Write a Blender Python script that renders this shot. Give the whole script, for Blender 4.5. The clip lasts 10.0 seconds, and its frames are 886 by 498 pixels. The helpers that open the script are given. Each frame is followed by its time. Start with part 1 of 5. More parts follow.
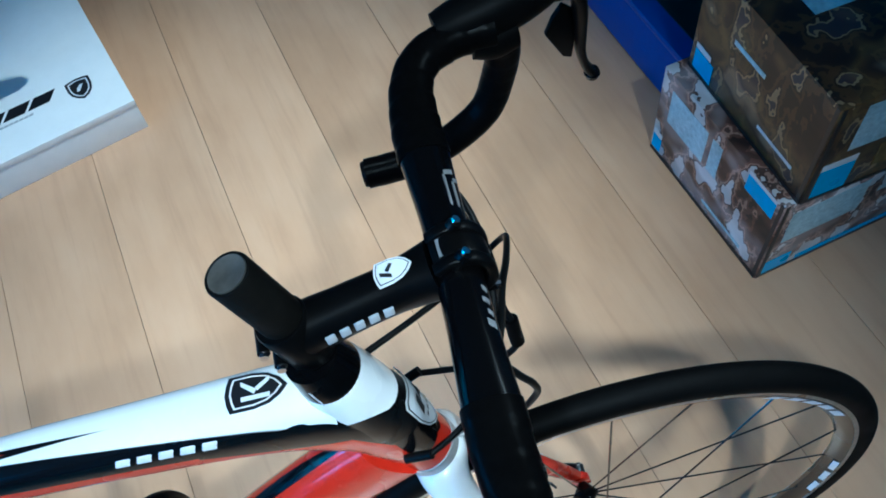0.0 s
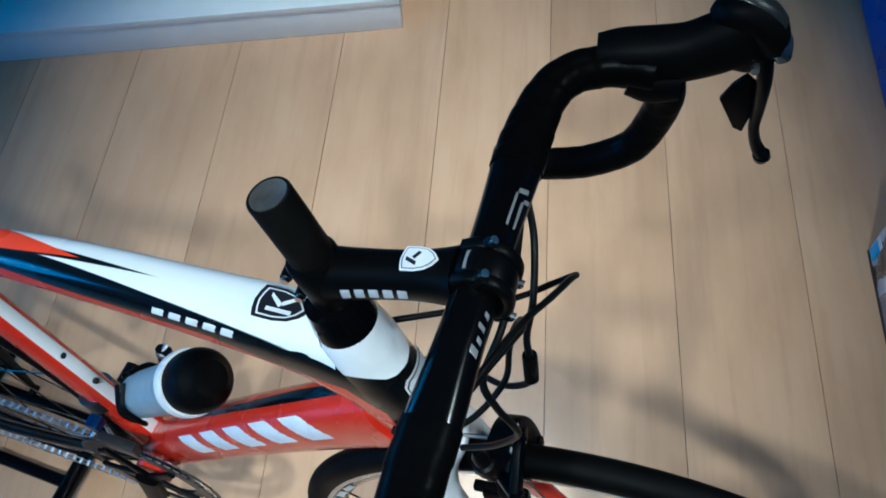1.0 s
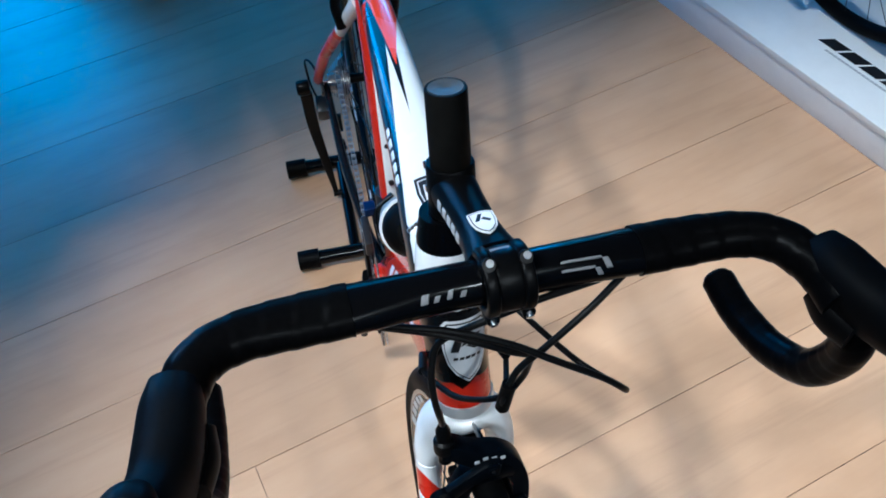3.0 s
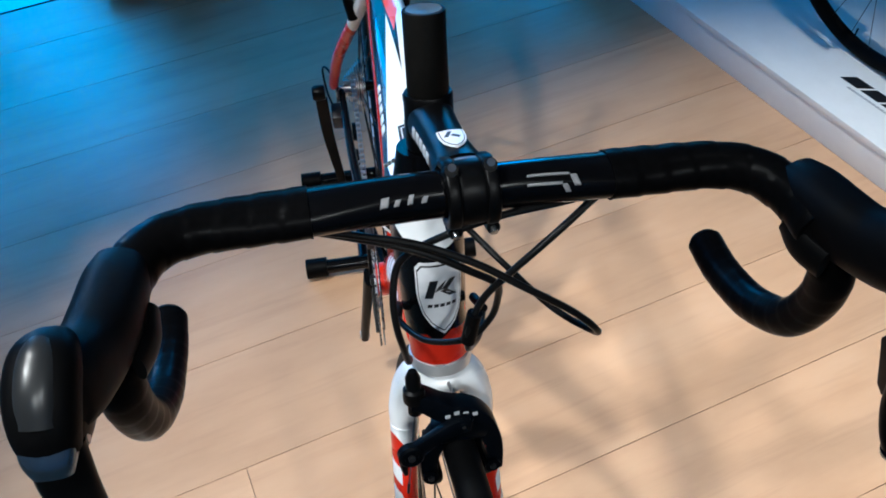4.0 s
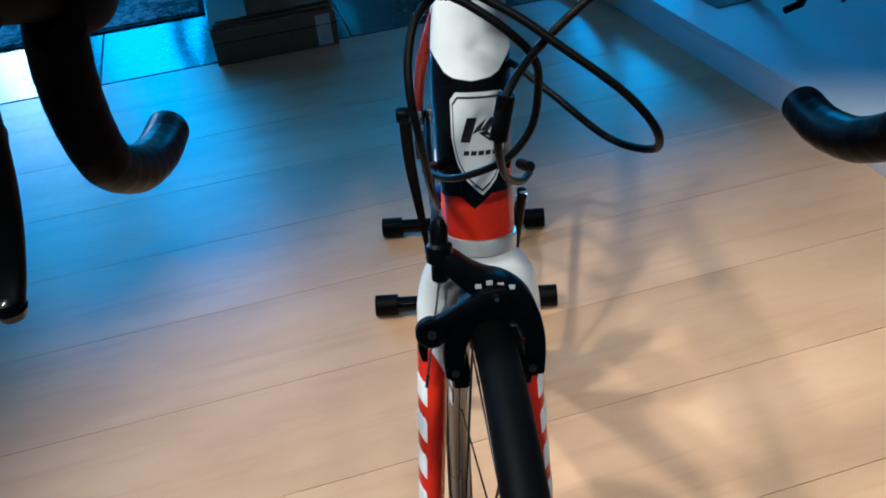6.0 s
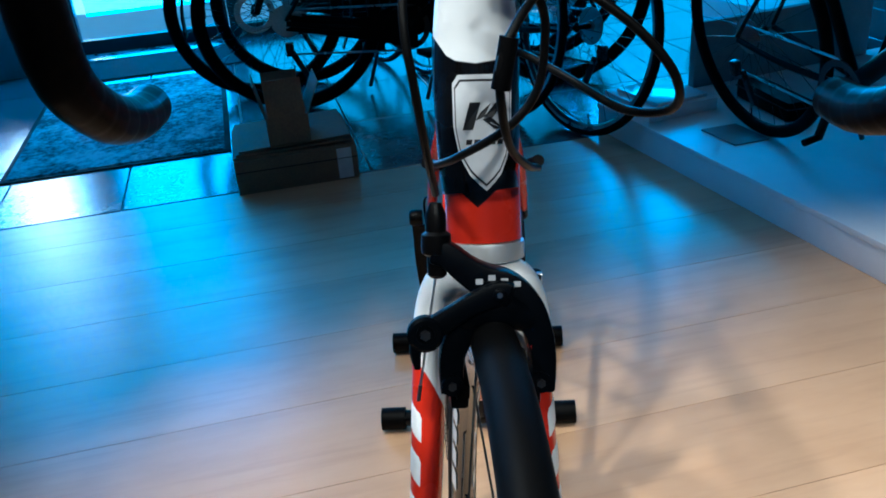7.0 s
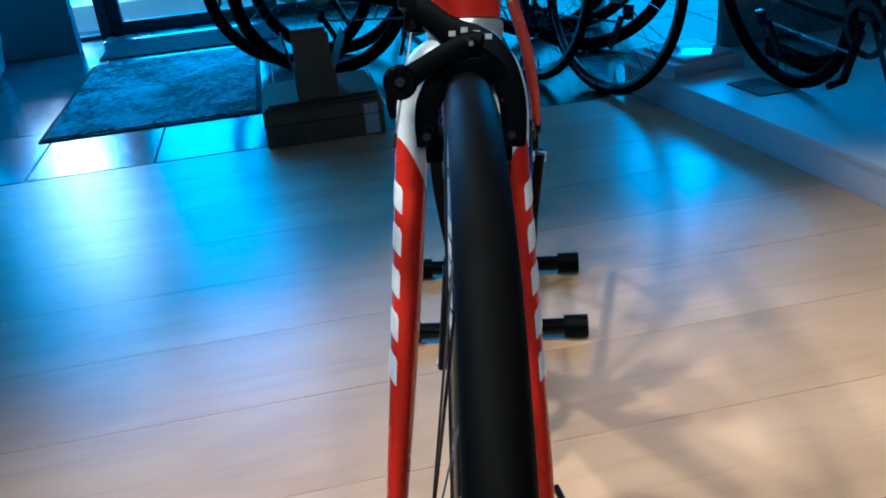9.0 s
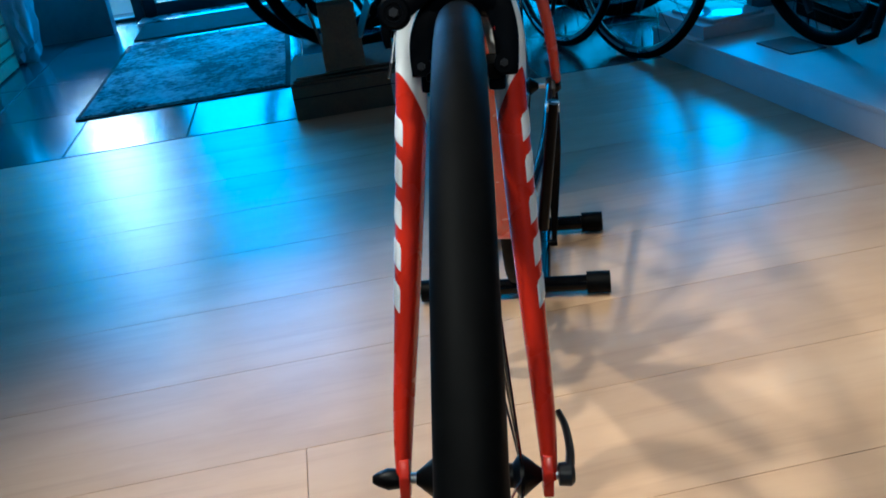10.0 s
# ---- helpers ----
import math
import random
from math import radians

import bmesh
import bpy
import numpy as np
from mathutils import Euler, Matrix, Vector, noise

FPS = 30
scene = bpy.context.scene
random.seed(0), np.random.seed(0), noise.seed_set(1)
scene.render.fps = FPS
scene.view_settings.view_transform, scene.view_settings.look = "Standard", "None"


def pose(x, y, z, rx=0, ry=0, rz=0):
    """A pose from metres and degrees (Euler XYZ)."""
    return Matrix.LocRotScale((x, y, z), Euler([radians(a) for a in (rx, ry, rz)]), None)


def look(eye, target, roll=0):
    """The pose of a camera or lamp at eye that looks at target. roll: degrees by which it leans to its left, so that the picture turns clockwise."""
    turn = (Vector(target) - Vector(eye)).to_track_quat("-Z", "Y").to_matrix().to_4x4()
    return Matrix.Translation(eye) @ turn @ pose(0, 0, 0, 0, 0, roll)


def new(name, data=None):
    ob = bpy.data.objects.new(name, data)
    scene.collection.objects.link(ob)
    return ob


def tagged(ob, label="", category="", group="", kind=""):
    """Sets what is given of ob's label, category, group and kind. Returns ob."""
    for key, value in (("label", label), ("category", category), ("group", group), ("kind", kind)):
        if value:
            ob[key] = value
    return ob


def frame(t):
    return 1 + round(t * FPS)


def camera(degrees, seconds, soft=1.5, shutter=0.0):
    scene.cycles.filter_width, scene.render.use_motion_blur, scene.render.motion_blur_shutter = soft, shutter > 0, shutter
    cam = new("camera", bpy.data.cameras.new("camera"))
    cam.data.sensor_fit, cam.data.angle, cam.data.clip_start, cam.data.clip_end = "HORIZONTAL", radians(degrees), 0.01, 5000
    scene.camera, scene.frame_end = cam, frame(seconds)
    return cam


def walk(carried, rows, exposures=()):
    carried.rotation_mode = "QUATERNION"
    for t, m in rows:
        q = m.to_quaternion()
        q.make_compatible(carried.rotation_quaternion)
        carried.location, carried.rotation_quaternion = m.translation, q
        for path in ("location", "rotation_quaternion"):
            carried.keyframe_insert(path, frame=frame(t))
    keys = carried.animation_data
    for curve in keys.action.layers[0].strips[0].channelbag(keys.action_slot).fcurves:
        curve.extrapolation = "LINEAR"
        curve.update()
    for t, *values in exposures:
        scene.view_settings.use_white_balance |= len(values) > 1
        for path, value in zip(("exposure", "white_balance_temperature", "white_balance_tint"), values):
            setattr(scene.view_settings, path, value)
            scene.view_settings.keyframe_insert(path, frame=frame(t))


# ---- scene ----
cam = camera(54.5, 10.0, soft=1.8)
PATH = [
    (0, (-0.188, -0.213, 1.439), (0.129, 0.8, -0.255), -8.7),
    (0.5, (-0.108, -0.24, 1.443), (-0.016, 0.806, -0.259), -7.4),
    (1, (-0.066, -0.206, 1.444), (-0.262, 0.812, -0.267), -7.6),
    (1.5, (-0.017, -0.167, 1.444), (-0.488, 0.697, -0.297), -8.8),
    (2, (0.034, -0.139, 1.438), (-0.675, 0.563, -0.295), -7.6),
    (2.5, (0.137, -0.102, 1.445), (-0.814, 0.462, -0.222), -3.8),
    (2.7, (0.162, -0.1, 1.445), (-0.853, 0.405, -0.203), -4.6),
    (3.8, (0.236, -0.11, 1.388), (-0.923, 0.373, -0.168), -2.5),
    (4, (0.266, -0.096, 1.367), (-0.939, 0.362, -0.162), -3.9),
    (4.5, (0.287, -0.088, 1.309), (-0.991, 0.333, -0.171), -5.5),
    (5, (0.321, -0.077, 1.23), (-1.014, 0.329, -0.203), -5.9),
    (5.2, (0.338, -0.083, 1.2), (-1.038, 0.29, -0.202), -7.0),
    (6.3, (0.372, -0.093, 1.082), (-1.215, 0.253, -0.085), -4.8),
    (6.5, (0.369, -0.086, 1.056), (-1.256, 0.274, -0.055), -4.8),
    (7, (0.384, -0.091, 0.977), (-1.366, 0.279, 0.082), -4.7),
    (7.5, (0.424, -0.086, 0.91), (-1.37, 0.252, 0.093), -4.7),
    (8, (0.455, -0.071, 0.873), (-1.359, 0.186, 0.069), -6.1),
    (8.5, (0.469, -0.07, 0.845), (-1.32, 0.232, 0.004), -5.4),
    (9, (0.487, -0.083, 0.835), (-1.291, 0.204, -0.035), -5.5),
    (9.5, (0.503, -0.068, 0.823), (-1.283, 0.125, -0.055), -7.5),
    (10, (0.524, -0.064, 0.807), (-1.251, 0.128, -0.096), -7.8),
]
walk(cam, [(t, look(eye, target, roll)) for t, eye, target, roll in PATH], [(0, 0.16, 4550, -11), (0.5, 0.10, 4700, -11), (1, -0.06, 4900, -7), (1.5, -0.27, 5250, -6), (2, 0.0, 5250, -4), (2.7, 0.14, 5150, 0), (4, 0.30, 5600, 4), (5, 0.18, 5950, 2), (6.5, 0.24, 5650, 1), (7.5, 0.30, 5450, -2), (8.5, 0.20, 5300, 0), (10, 0.12, 5750, -3)])

# ---- bike placement and steering, used by all parts of the road bike ----
HEAD_ANGLE = radians(73)
UP = Vector((-math.cos(HEAD_ANGLE), 0, math.sin(HEAD_ANGLE)))
FWD = Vector((math.sin(HEAD_ANGLE), 0, math.cos(HEAD_ANGLE)))
AXIS0 = Vector((0, 0, 0.336)) - 0.043 * FWD
BIKE = pose(-0.006, -0.0217, 0, 0, 0, -15.7) @ pose(0, 0, 0, -2.3, 0, 0)
STEER = Matrix.Translation(AXIS0) @ Matrix.Rotation(radians(5.2), 4, UP) @ Matrix.Translation(-AXIS0)
BAR_C = AXIS0 + 0.63 * UP + 0.124 * FWD
BAR_M = Matrix.Translation(AXIS0) @ Matrix.Rotation(radians(3.7), 4, UP) @ Matrix.Translation(BAR_C - AXIS0) @ Matrix.Rotation(radians(-0.7), 4, FWD) @ Matrix.Translation(Vector((0, 0.006, 0)) - BAR_C)

STEM_M = Matrix.Translation((0, 0.006, 0)) @ STEER


def axis(s, f=0.0, y=0.0):
    """A place from the steering axis: s up along it, f ahead of it, y to the left."""
    return AXIS0 + s * UP + f * FWD + Vector((0, y, 0))


# ---- light ----
world = bpy.data.worlds.new("world")
scene.world = world
world.use_nodes = True
wn = world.node_tree.nodes
wbg = wn["Background"]
sky = wn.new("ShaderNodeTexSky")
sky.sky_type, sky.sun_disc, sky.sun_elevation, sky.sun_rotation = "NISHITA", False, radians(35), radians(200)
world.node_tree.links.new(sky.outputs[0], wbg.inputs[0])
wbg.inputs[1].default_value = 0.05
# the sun lights the street along the shop front and does not reach the room
sun_data = bpy.data.lights.new("sun", "SUN")
sun_data.energy, sun_data.angle, sun_data.color = 12.0, radians(0.6), (0.34, 0.82, 1.0)
sun = new("sun", sun_data)
sun.matrix_world = look((0, 0, 30), (-6.0, -24.0, 13.0))


def area_lamp(name, place, target, size, size_y, power, colour, spread=180):
    data = bpy.data.lights.new(name, "AREA")
    data.shape, data.size, data.size_y, data.energy, data.color = "RECTANGLE", size, size_y, power, colour
    data.spread = radians(spread)
    ob = new(name, data)
    ob.matrix_world = look(place, target)
    return ob


def spot_lamp(name, place, target, power, colour, cone=70, blend=0.6, radius=0.04):
    data = bpy.data.lights.new(name, "SPOT")
    data.energy, data.color, data.spot_size, data.spot_blend, data.shadow_soft_size = power, colour, radians(cone), blend, radius
    ob = new(name, data)
    ob.matrix_world = look(place, target)
    return ob


WARM = (1.0, 0.93, 0.84)
DAY = (0.012, 0.35, 1.0)
# daylight that falls in through the panes of the shop front
area_lamp("daylight_side", (-4.36, -1.43, 1.25), (-2.0, -1.2, 0.5), 0.68, 2.3, 23, DAY)
area_lamp("daylight_door", (-4.36, -0.52, 1.25), (-2.0, -0.4, 0.5), 0.68, 2.3, 33, DAY)
area_lamp("daylight_window", (-4.36, 0.85, 1.25), (-1.5, 0.8, 0.3), 1.7, 2.2, 4, DAY)
area_lamp("daylight_far_window", (-4.36, 2.15, 1.12), (-1.5, 0.8, 0.0), 0.9, 0.6, 27, DAY)
# ceiling spots of the shop; last two are fills added for bike's front
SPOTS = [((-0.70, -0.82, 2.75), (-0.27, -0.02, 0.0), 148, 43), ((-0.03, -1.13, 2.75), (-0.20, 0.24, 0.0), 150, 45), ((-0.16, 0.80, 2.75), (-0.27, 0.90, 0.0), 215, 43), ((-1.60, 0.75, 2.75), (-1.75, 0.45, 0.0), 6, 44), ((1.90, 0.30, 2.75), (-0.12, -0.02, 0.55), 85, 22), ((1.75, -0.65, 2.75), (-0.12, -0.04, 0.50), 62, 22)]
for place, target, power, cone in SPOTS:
    spot_lamp("ceiling_or_fill_spot", place, target, power, WARM, cone, 1.0, 0.05)


# ---- materials ----
def nodes_of(name):
    mat = bpy.data.materials.new(name)
    mat.use_nodes = True
    nt = mat.node_tree
    return mat, nt, nt.nodes["Principled BSDF"]


def coords(nt, kind="Object"):
    return nt.nodes.new("ShaderNodeTexCoord").outputs[kind]


def mapped(nt, vec, scale):
    m = nt.nodes.new("ShaderNodeMapping")
    m.inputs["Scale"].default_value = scale
    nt.links.new(vec, m.inputs[0])
    return m.outputs[0]


def noise_of(nt, vec, scale, detail=4, rough=0.55):
    n = nt.nodes.new("ShaderNodeTexNoise")
    n.inputs["Scale"].default_value, n.inputs["Detail"].default_value, n.inputs["Roughness"].default_value = scale, detail, rough
    nt.links.new(vec, n.inputs["Vector"])
    return n.outputs["Fac"]


def ramp(nt, fac, stops, sharp=False):
    r = nt.nodes.new("ShaderNodeValToRGB")
    if sharp:
        r.color_ramp.interpolation = "CONSTANT"
    els = r.color_ramp.elements
    while len(els) < len(stops):
        els.new(0.5)
    for e, (p, c) in zip(els, stops):
        e.position, e.color = p, (*c, 1)
    nt.links.new(fac, r.inputs[0])
    return r.outputs[0]


def value_map(nt, fac, a, b, lo, hi):
    m = nt.nodes.new("ShaderNodeMapRange")
    for i, v in zip((1, 2, 3, 4), (a, b, lo, hi)):
        m.inputs[i].default_value = v
    nt.links.new(fac, m.inputs[0])
    return m.outputs[0]


def bump(nt, bsdf, height, strength, distance=0.002):
    b = nt.nodes.new("ShaderNodeBump")
    b.inputs["Strength"].default_value, b.inputs["Distance"].default_value = strength, distance
    nt.links.new(height, b.inputs["Height"])
    nt.links.new(b.outputs[0], bsdf.inputs["Normal"])


def simple(name, colour, rough=0.5, metal=0.0, coat=0.0, vary=0.12, grain=60, relief=0.05, spec=0.5):
    """A plain surface with fine dust, smudges and a little relief."""
    mat, nt, b = nodes_of(name)
    vec = coords(nt)
    fine = noise_of(nt, vec, grain, 5)
    broad = noise_of(nt, vec, grain * 0.09, 3)
    mix = nt.nodes.new("ShaderNodeMath")
    mix.operation = "MULTIPLY"
    nt.links.new(fine, mix.inputs[0])
    nt.links.new(broad, mix.inputs[1])
    lo, hi = [c * (1 - vary) for c in colour], [min(1, c * (1 + vary)) for c in colour]
    nt.links.new(ramp(nt, mix.outputs[0], [(0.1, lo), (0.45, hi)]), b.inputs["Base Color"])
    nt.links.new(value_map(nt, broad, 0.3, 0.7, max(0.02, rough * 0.8), min(1, rough * 1.2)), b.inputs["Roughness"])
    b.inputs["Metallic"].default_value = metal
    b.inputs["Coat Weight"].default_value = coat
    b.inputs["Coat Roughness"].default_value = 0.06
    b.inputs["Specular IOR Level"].default_value = spec
    if relief:
        bump(nt, b, fine, relief, 0.001)
    return mat


def banded(name, base, layers, rough=0.26, coat=0.55, mirrored=True):
    """Lacquer in several colours: each layer is a colour and half-spaces (nx, ny, nz, d) that bound it, of (x, |y|, z) or of (x, y, z)."""
    mat, nt, b = nodes_of(name)
    sep = nt.nodes.new("ShaderNodeSeparateXYZ")
    nt.links.new(coords(nt), sep.inputs[0])
    ab = nt.nodes.new("ShaderNodeMath")
    ab.operation = "ABSOLUTE" if mirrored else "MULTIPLY"
    ab.inputs[1].default_value = 1.0
    nt.links.new(sep.outputs[1], ab.inputs[0])
    com = nt.nodes.new("ShaderNodeCombineXYZ")
    for i, o in enumerate((sep.outputs[0], ab.outputs[0], sep.outputs[2])):
        nt.links.new(o, com.inputs[i])
    col = nt.nodes.new("ShaderNodeRGB")
    col.outputs[0].default_value = (*base, 1)
    now = col.outputs[0]
    for colour, planes in layers:
        fac = None
        for nx, ny, nz, d in planes:
            dot = nt.nodes.new("ShaderNodeVectorMath")
            dot.operation = "DOT_PRODUCT"
            dot.inputs[1].default_value = (nx, ny, nz)
            nt.links.new(com.outputs[0], dot.inputs[0])
            step = value_map(nt, dot.outputs["Value"], d - 0.0004, d + 0.0004, 0, 1)
            if fac is None:
                fac = step
            else:
                m = nt.nodes.new("ShaderNodeMath")
                m.operation = "MULTIPLY"
                nt.links.new(fac, m.inputs[0])
                nt.links.new(step, m.inputs[1])
                fac = m.outputs[0]
        mx = nt.nodes.new("ShaderNodeMix")
        mx.data_type = "RGBA"
        nt.links.new(fac, mx.inputs["Factor"])
        nt.links.new(now, mx.inputs["A"])
        mx.inputs["B"].default_value = (*colour, 1)
        now = mx.outputs["Result"]
    nt.links.new(now, b.inputs["Base Color"])
    smudge = noise_of(nt, coords(nt), 9, 4)
    nt.links.new(value_map(nt, smudge, 0.3, 0.7, rough * 0.7, rough * 1.3), b.inputs["Roughness"])
    b.inputs["Coat Weight"].default_value, b.inputs["Coat Roughness"].default_value = coat, 0.05
    b.inputs["Specular IOR Level"].default_value = 0.15
    return mat


RED, WHITE, BLACK = (0.56, 0.022, 0.008), (0.80, 0.81, 0.82), (0.0025, 0.0025, 0.003)
red_paint = simple("red_lacquer", RED, 0.3, coat=0.3, vary=0.06, relief=0)
white_paint = simple("white_lacquer", WHITE, 0.3, coat=0.6, vary=0.03, relief=0)
black_paint = simple("black_lacquer", BLACK, 0.25, coat=0.6, relief=0)
satin_black = simple("satin_black_alloy", (0.0016, 0.0016, 0.0018), 0.36, vary=0.2, grain=120, relief=0.02, spec=0.10)
gloss_bar = simple("polished_black_bar", (0.0015, 0.0015, 0.0018), 0.16, coat=0.06, relief=0, spec=0.16)
matte_black = simple("matt_black_spacer", (0.004, 0.0038, 0.0034), 0.6, vary=0.25, grain=200, relief=0.08, spec=0.08)
rubber = simple("black_rubber", (0.0016, 0.0016, 0.0018), 0.5, vary=0.25, grain=160, relief=0.12, spec=0.06)
tyre_rubber = simple("tyre_rubber", (0.0022, 0.0022, 0.0024), 0.6, vary=0.3, grain=90, relief=0.1, spec=0.06)
chrome = simple("bright_steel", (0.75, 0.75, 0.76), 0.16, metal=1.0, relief=0)
dull_steel = simple("dull_steel", (0.52, 0.52, 0.53), 0.30, metal=1.0, vary=0.25, grain=150)
dark_metal = simple("dark_anodised_metal", (0.03, 0.03, 0.033), 0.32, metal=0.5, vary=0.2)
dim_print = simple("dim_grey_print", (0.17, 0.17, 0.18), 0.4, relief=0)
grey_print = simple("grey_print", (0.42, 0.43, 0.45), 0.4, relief=0)
white_print = simple("white_print", (0.74, 0.75, 0.77), 0.4, relief=0)
black_print = simple("black_print", (0.008, 0.008, 0.01), 0.4, relief=0)
cable_black = simple("black_cable_sleeve", (0.004, 0.004, 0.0042), 0.4, vary=0.2, spec=0.10)
blue_metal = simple("blue_anodised", (0.006, 0.035, 0.14), 0.25, metal=0.7)
cap_grey = simple("smooth_grey_cap", (0.016, 0.017, 0.018), 0.30, vary=0.15, spec=0.4)
plate_metal = simple("polished_plate", (0.13, 0.19, 0.26), 0.22, metal=0.9, relief=0)
ring_silver = simple("satin_silver", (0.62, 0.62, 0.62), 0.34, metal=0.55, vary=0.08)
red_pad = simple("red_anodised", (0.5, 0.02, 0.02), 0.35, metal=0.3)
bottle_white = simple("cloudy_white_plastic", (0.27, 0.33, 0.37), 0.42, vary=0.12)


def tape_material():
    """Handlebar tape: soft and matt."""
    mat, nt, b = nodes_of("handlebar_tape")
    fine = noise_of(nt, coords(nt), 260, 4)
    nt.links.new(ramp(nt, fine, [(0.3, (0.0012, 0.0012, 0.0013)), (0.7, (0.0022, 0.0022, 0.0025))]), b.inputs["Base Color"])
    bump(nt, b, fine, 0.12, 0.0006)
    b.inputs["Roughness"].default_value = 0.30
    b.inputs["Specular IOR Level"].default_value = 0.025
    return mat


tape = tape_material()


def wood_material():
    """Light oak laminate: long grain across the planks' length, knots, worn streaks, a satin finish."""
    mat, nt, b = nodes_of("light_oak_laminate")
    info = nt.nodes.new("ShaderNodeObjectInfo")
    vec = nt.nodes.new("ShaderNodeVectorMath")
    vec.operation = "ADD"
    shift = nt.nodes.new("ShaderNodeVectorMath")
    shift.operation = "SCALE"
    shift.inputs[0].default_value = (3.1, 17.0, 1.0)
    nt.links.new(info.outputs["Random"], shift.inputs["Scale"])
    nt.links.new(coords(nt), vec.inputs[0])
    nt.links.new(shift.outputs[0], vec.inputs[1])
    grain = noise_of(nt, mapped(nt, vec.outputs[0], (26, 1.4, 1)), 1.6, 8, 0.62)
    broad = noise_of(nt, mapped(nt, vec.outputs[0], (6, 2.2, 1)), 1.0, 5, 0.55)
    fibre = noise_of(nt, mapped(nt, vec.outputs[0], (150, 5, 1)), 1.5, 4, 0.6)
    base = ramp(nt, broad, [(0.30, (0.530, 0.314, 0.176)), (0.5, (0.62, 0.376, 0.218)), (0.70, (0.67, 0.422, 0.256))])
    streak = ramp(nt, grain, [(0.33, (0.50, 0.44, 0.40)), (0.47, (0.88, 0.86, 0.84)), (0.7, (1, 1, 1))])
    m1 = nt.nodes.new("ShaderNodeMix")
    m1.data_type, m1.blend_type = "RGBA", "MULTIPLY"
    m1.inputs["Factor"].default_value = 0.20
    nt.links.new(base, m1.inputs["A"])
    nt.links.new(streak, m1.inputs["B"])
    tone = nt.nodes.new("ShaderNodeHueSaturation")
    nt.links.new(value_map(nt, info.outputs["Random"], 0, 1, 0.94, 1.06), tone.inputs["Value"])
    nt.links.new(m1.outputs["Result"], tone.inputs["Color"])
    nt.links.new(tone.outputs[0], b.inputs["Base Color"])
    scuff = noise_of(nt, mapped(nt, vec.outputs[0], (5, 3, 1)), 1.5, 6, 0.65)
    nt.links.new(value_map(nt, scuff, 0.34, 0.66, 0.46, 0.62), b.inputs["Roughness"])
    b.inputs["Specular IOR Level"].default_value = 0.25
    b.inputs["Coat Weight"].default_value, b.inputs["Coat Roughness"].default_value, b.inputs["Coat IOR"].default_value = 0.85, 0.27, 1.55
    bump(nt, b, fibre, 0.10, 0.0008)
    return mat


wood = wood_material()


def speckled(name, dark, light, scale, rough, strength, lo=0.35, hi=0.65):
    mat, nt, b = nodes_of(name)
    a = noise_of(nt, coords(nt), scale, 6, 0.7)
    c = noise_of(nt, coords(nt), scale * 0.08, 4, 0.6)
    add = nt.nodes.new("ShaderNodeMath")
    add.operation = "ADD"
    nt.links.new(a, add.inputs[0])
    nt.links.new(c, add.inputs[1])
    nt.links.new(ramp(nt, value_map(nt, add.outputs[0], 2 * lo, 2 * hi, 0, 1), [(0, dark), (1, light)]), b.inputs["Base Color"])
    nt.links.new(value_map(nt, c, 0.3, 0.7, rough * 0.8, min(1, rough * 1.25)), b.inputs["Roughness"])
    bump(nt, b, a, strength, 0.004)
    return mat


tile_stone = speckled("dark_glazed_tile", (0.060, 0.066, 0.074), (0.115, 0.120, 0.130), 30, 0.19, 0.02)
tile_stone.node_tree.nodes["Principled BSDF"].inputs["IOR"].default_value = 1.95
grout = speckled("grey_grout", (0.10, 0.10, 0.10), (0.16, 0.16, 0.16), 200, 0.9, 0.2)
mat_fibre = speckled("grey_mat_fibre", (0.025, 0.025, 0.027), (0.62, 0.62, 0.63), 38, 0.95, 0.9, 0.44, 0.60)
mat_dark = speckled("dark_ribbed_mat", (0.012, 0.012, 0.014), (0.032, 0.032, 0.036), 240, 0.95, 0.6)
cardboard = speckled("brown_cardboard", (0.16, 0.105, 0.070), (0.25, 0.170, 0.108), 120, 0.8, 0.08)
white_board = speckled("white_painted_board", (0.80, 0.81, 0.81), (0.88, 0.89, 0.89), 14, 0.42, 0.03)
wall_paint = speckled("grey_wall_paint", (0.20, 0.20, 0.20), (0.27, 0.27, 0.27), 40, 0.85, 0.05)
grey_panel = speckled("grey_panel", (0.20, 0.21, 0.22), (0.27, 0.28, 0.29), 30, 0.55, 0.03)
door_metal = simple("anthracite_door_frame", (0.05, 0.055, 0.06), 0.35, metal=0.3)
plastic_bag = simple("crumpled_clear_plastic", (0.75, 0.77, 0.8), 0.12, relief=0.8, grain=30)
blue_plastic = simple("dark_blue_plastic", (0.002, 0.060, 0.30), 0.3, coat=0.08, spec=0.2)


def glass_material():
    mat, nt, b = nodes_of("clear_glass")
    b.inputs["Transmission Weight"].default_value, b.inputs["Roughness"].default_value, b.inputs["IOR"].default_value = 1.0, 0.02, 1.45
    b.inputs["Base Color"].default_value = (0.93, 0.97, 0.98, 1)
    return mat


glass = glass_material()


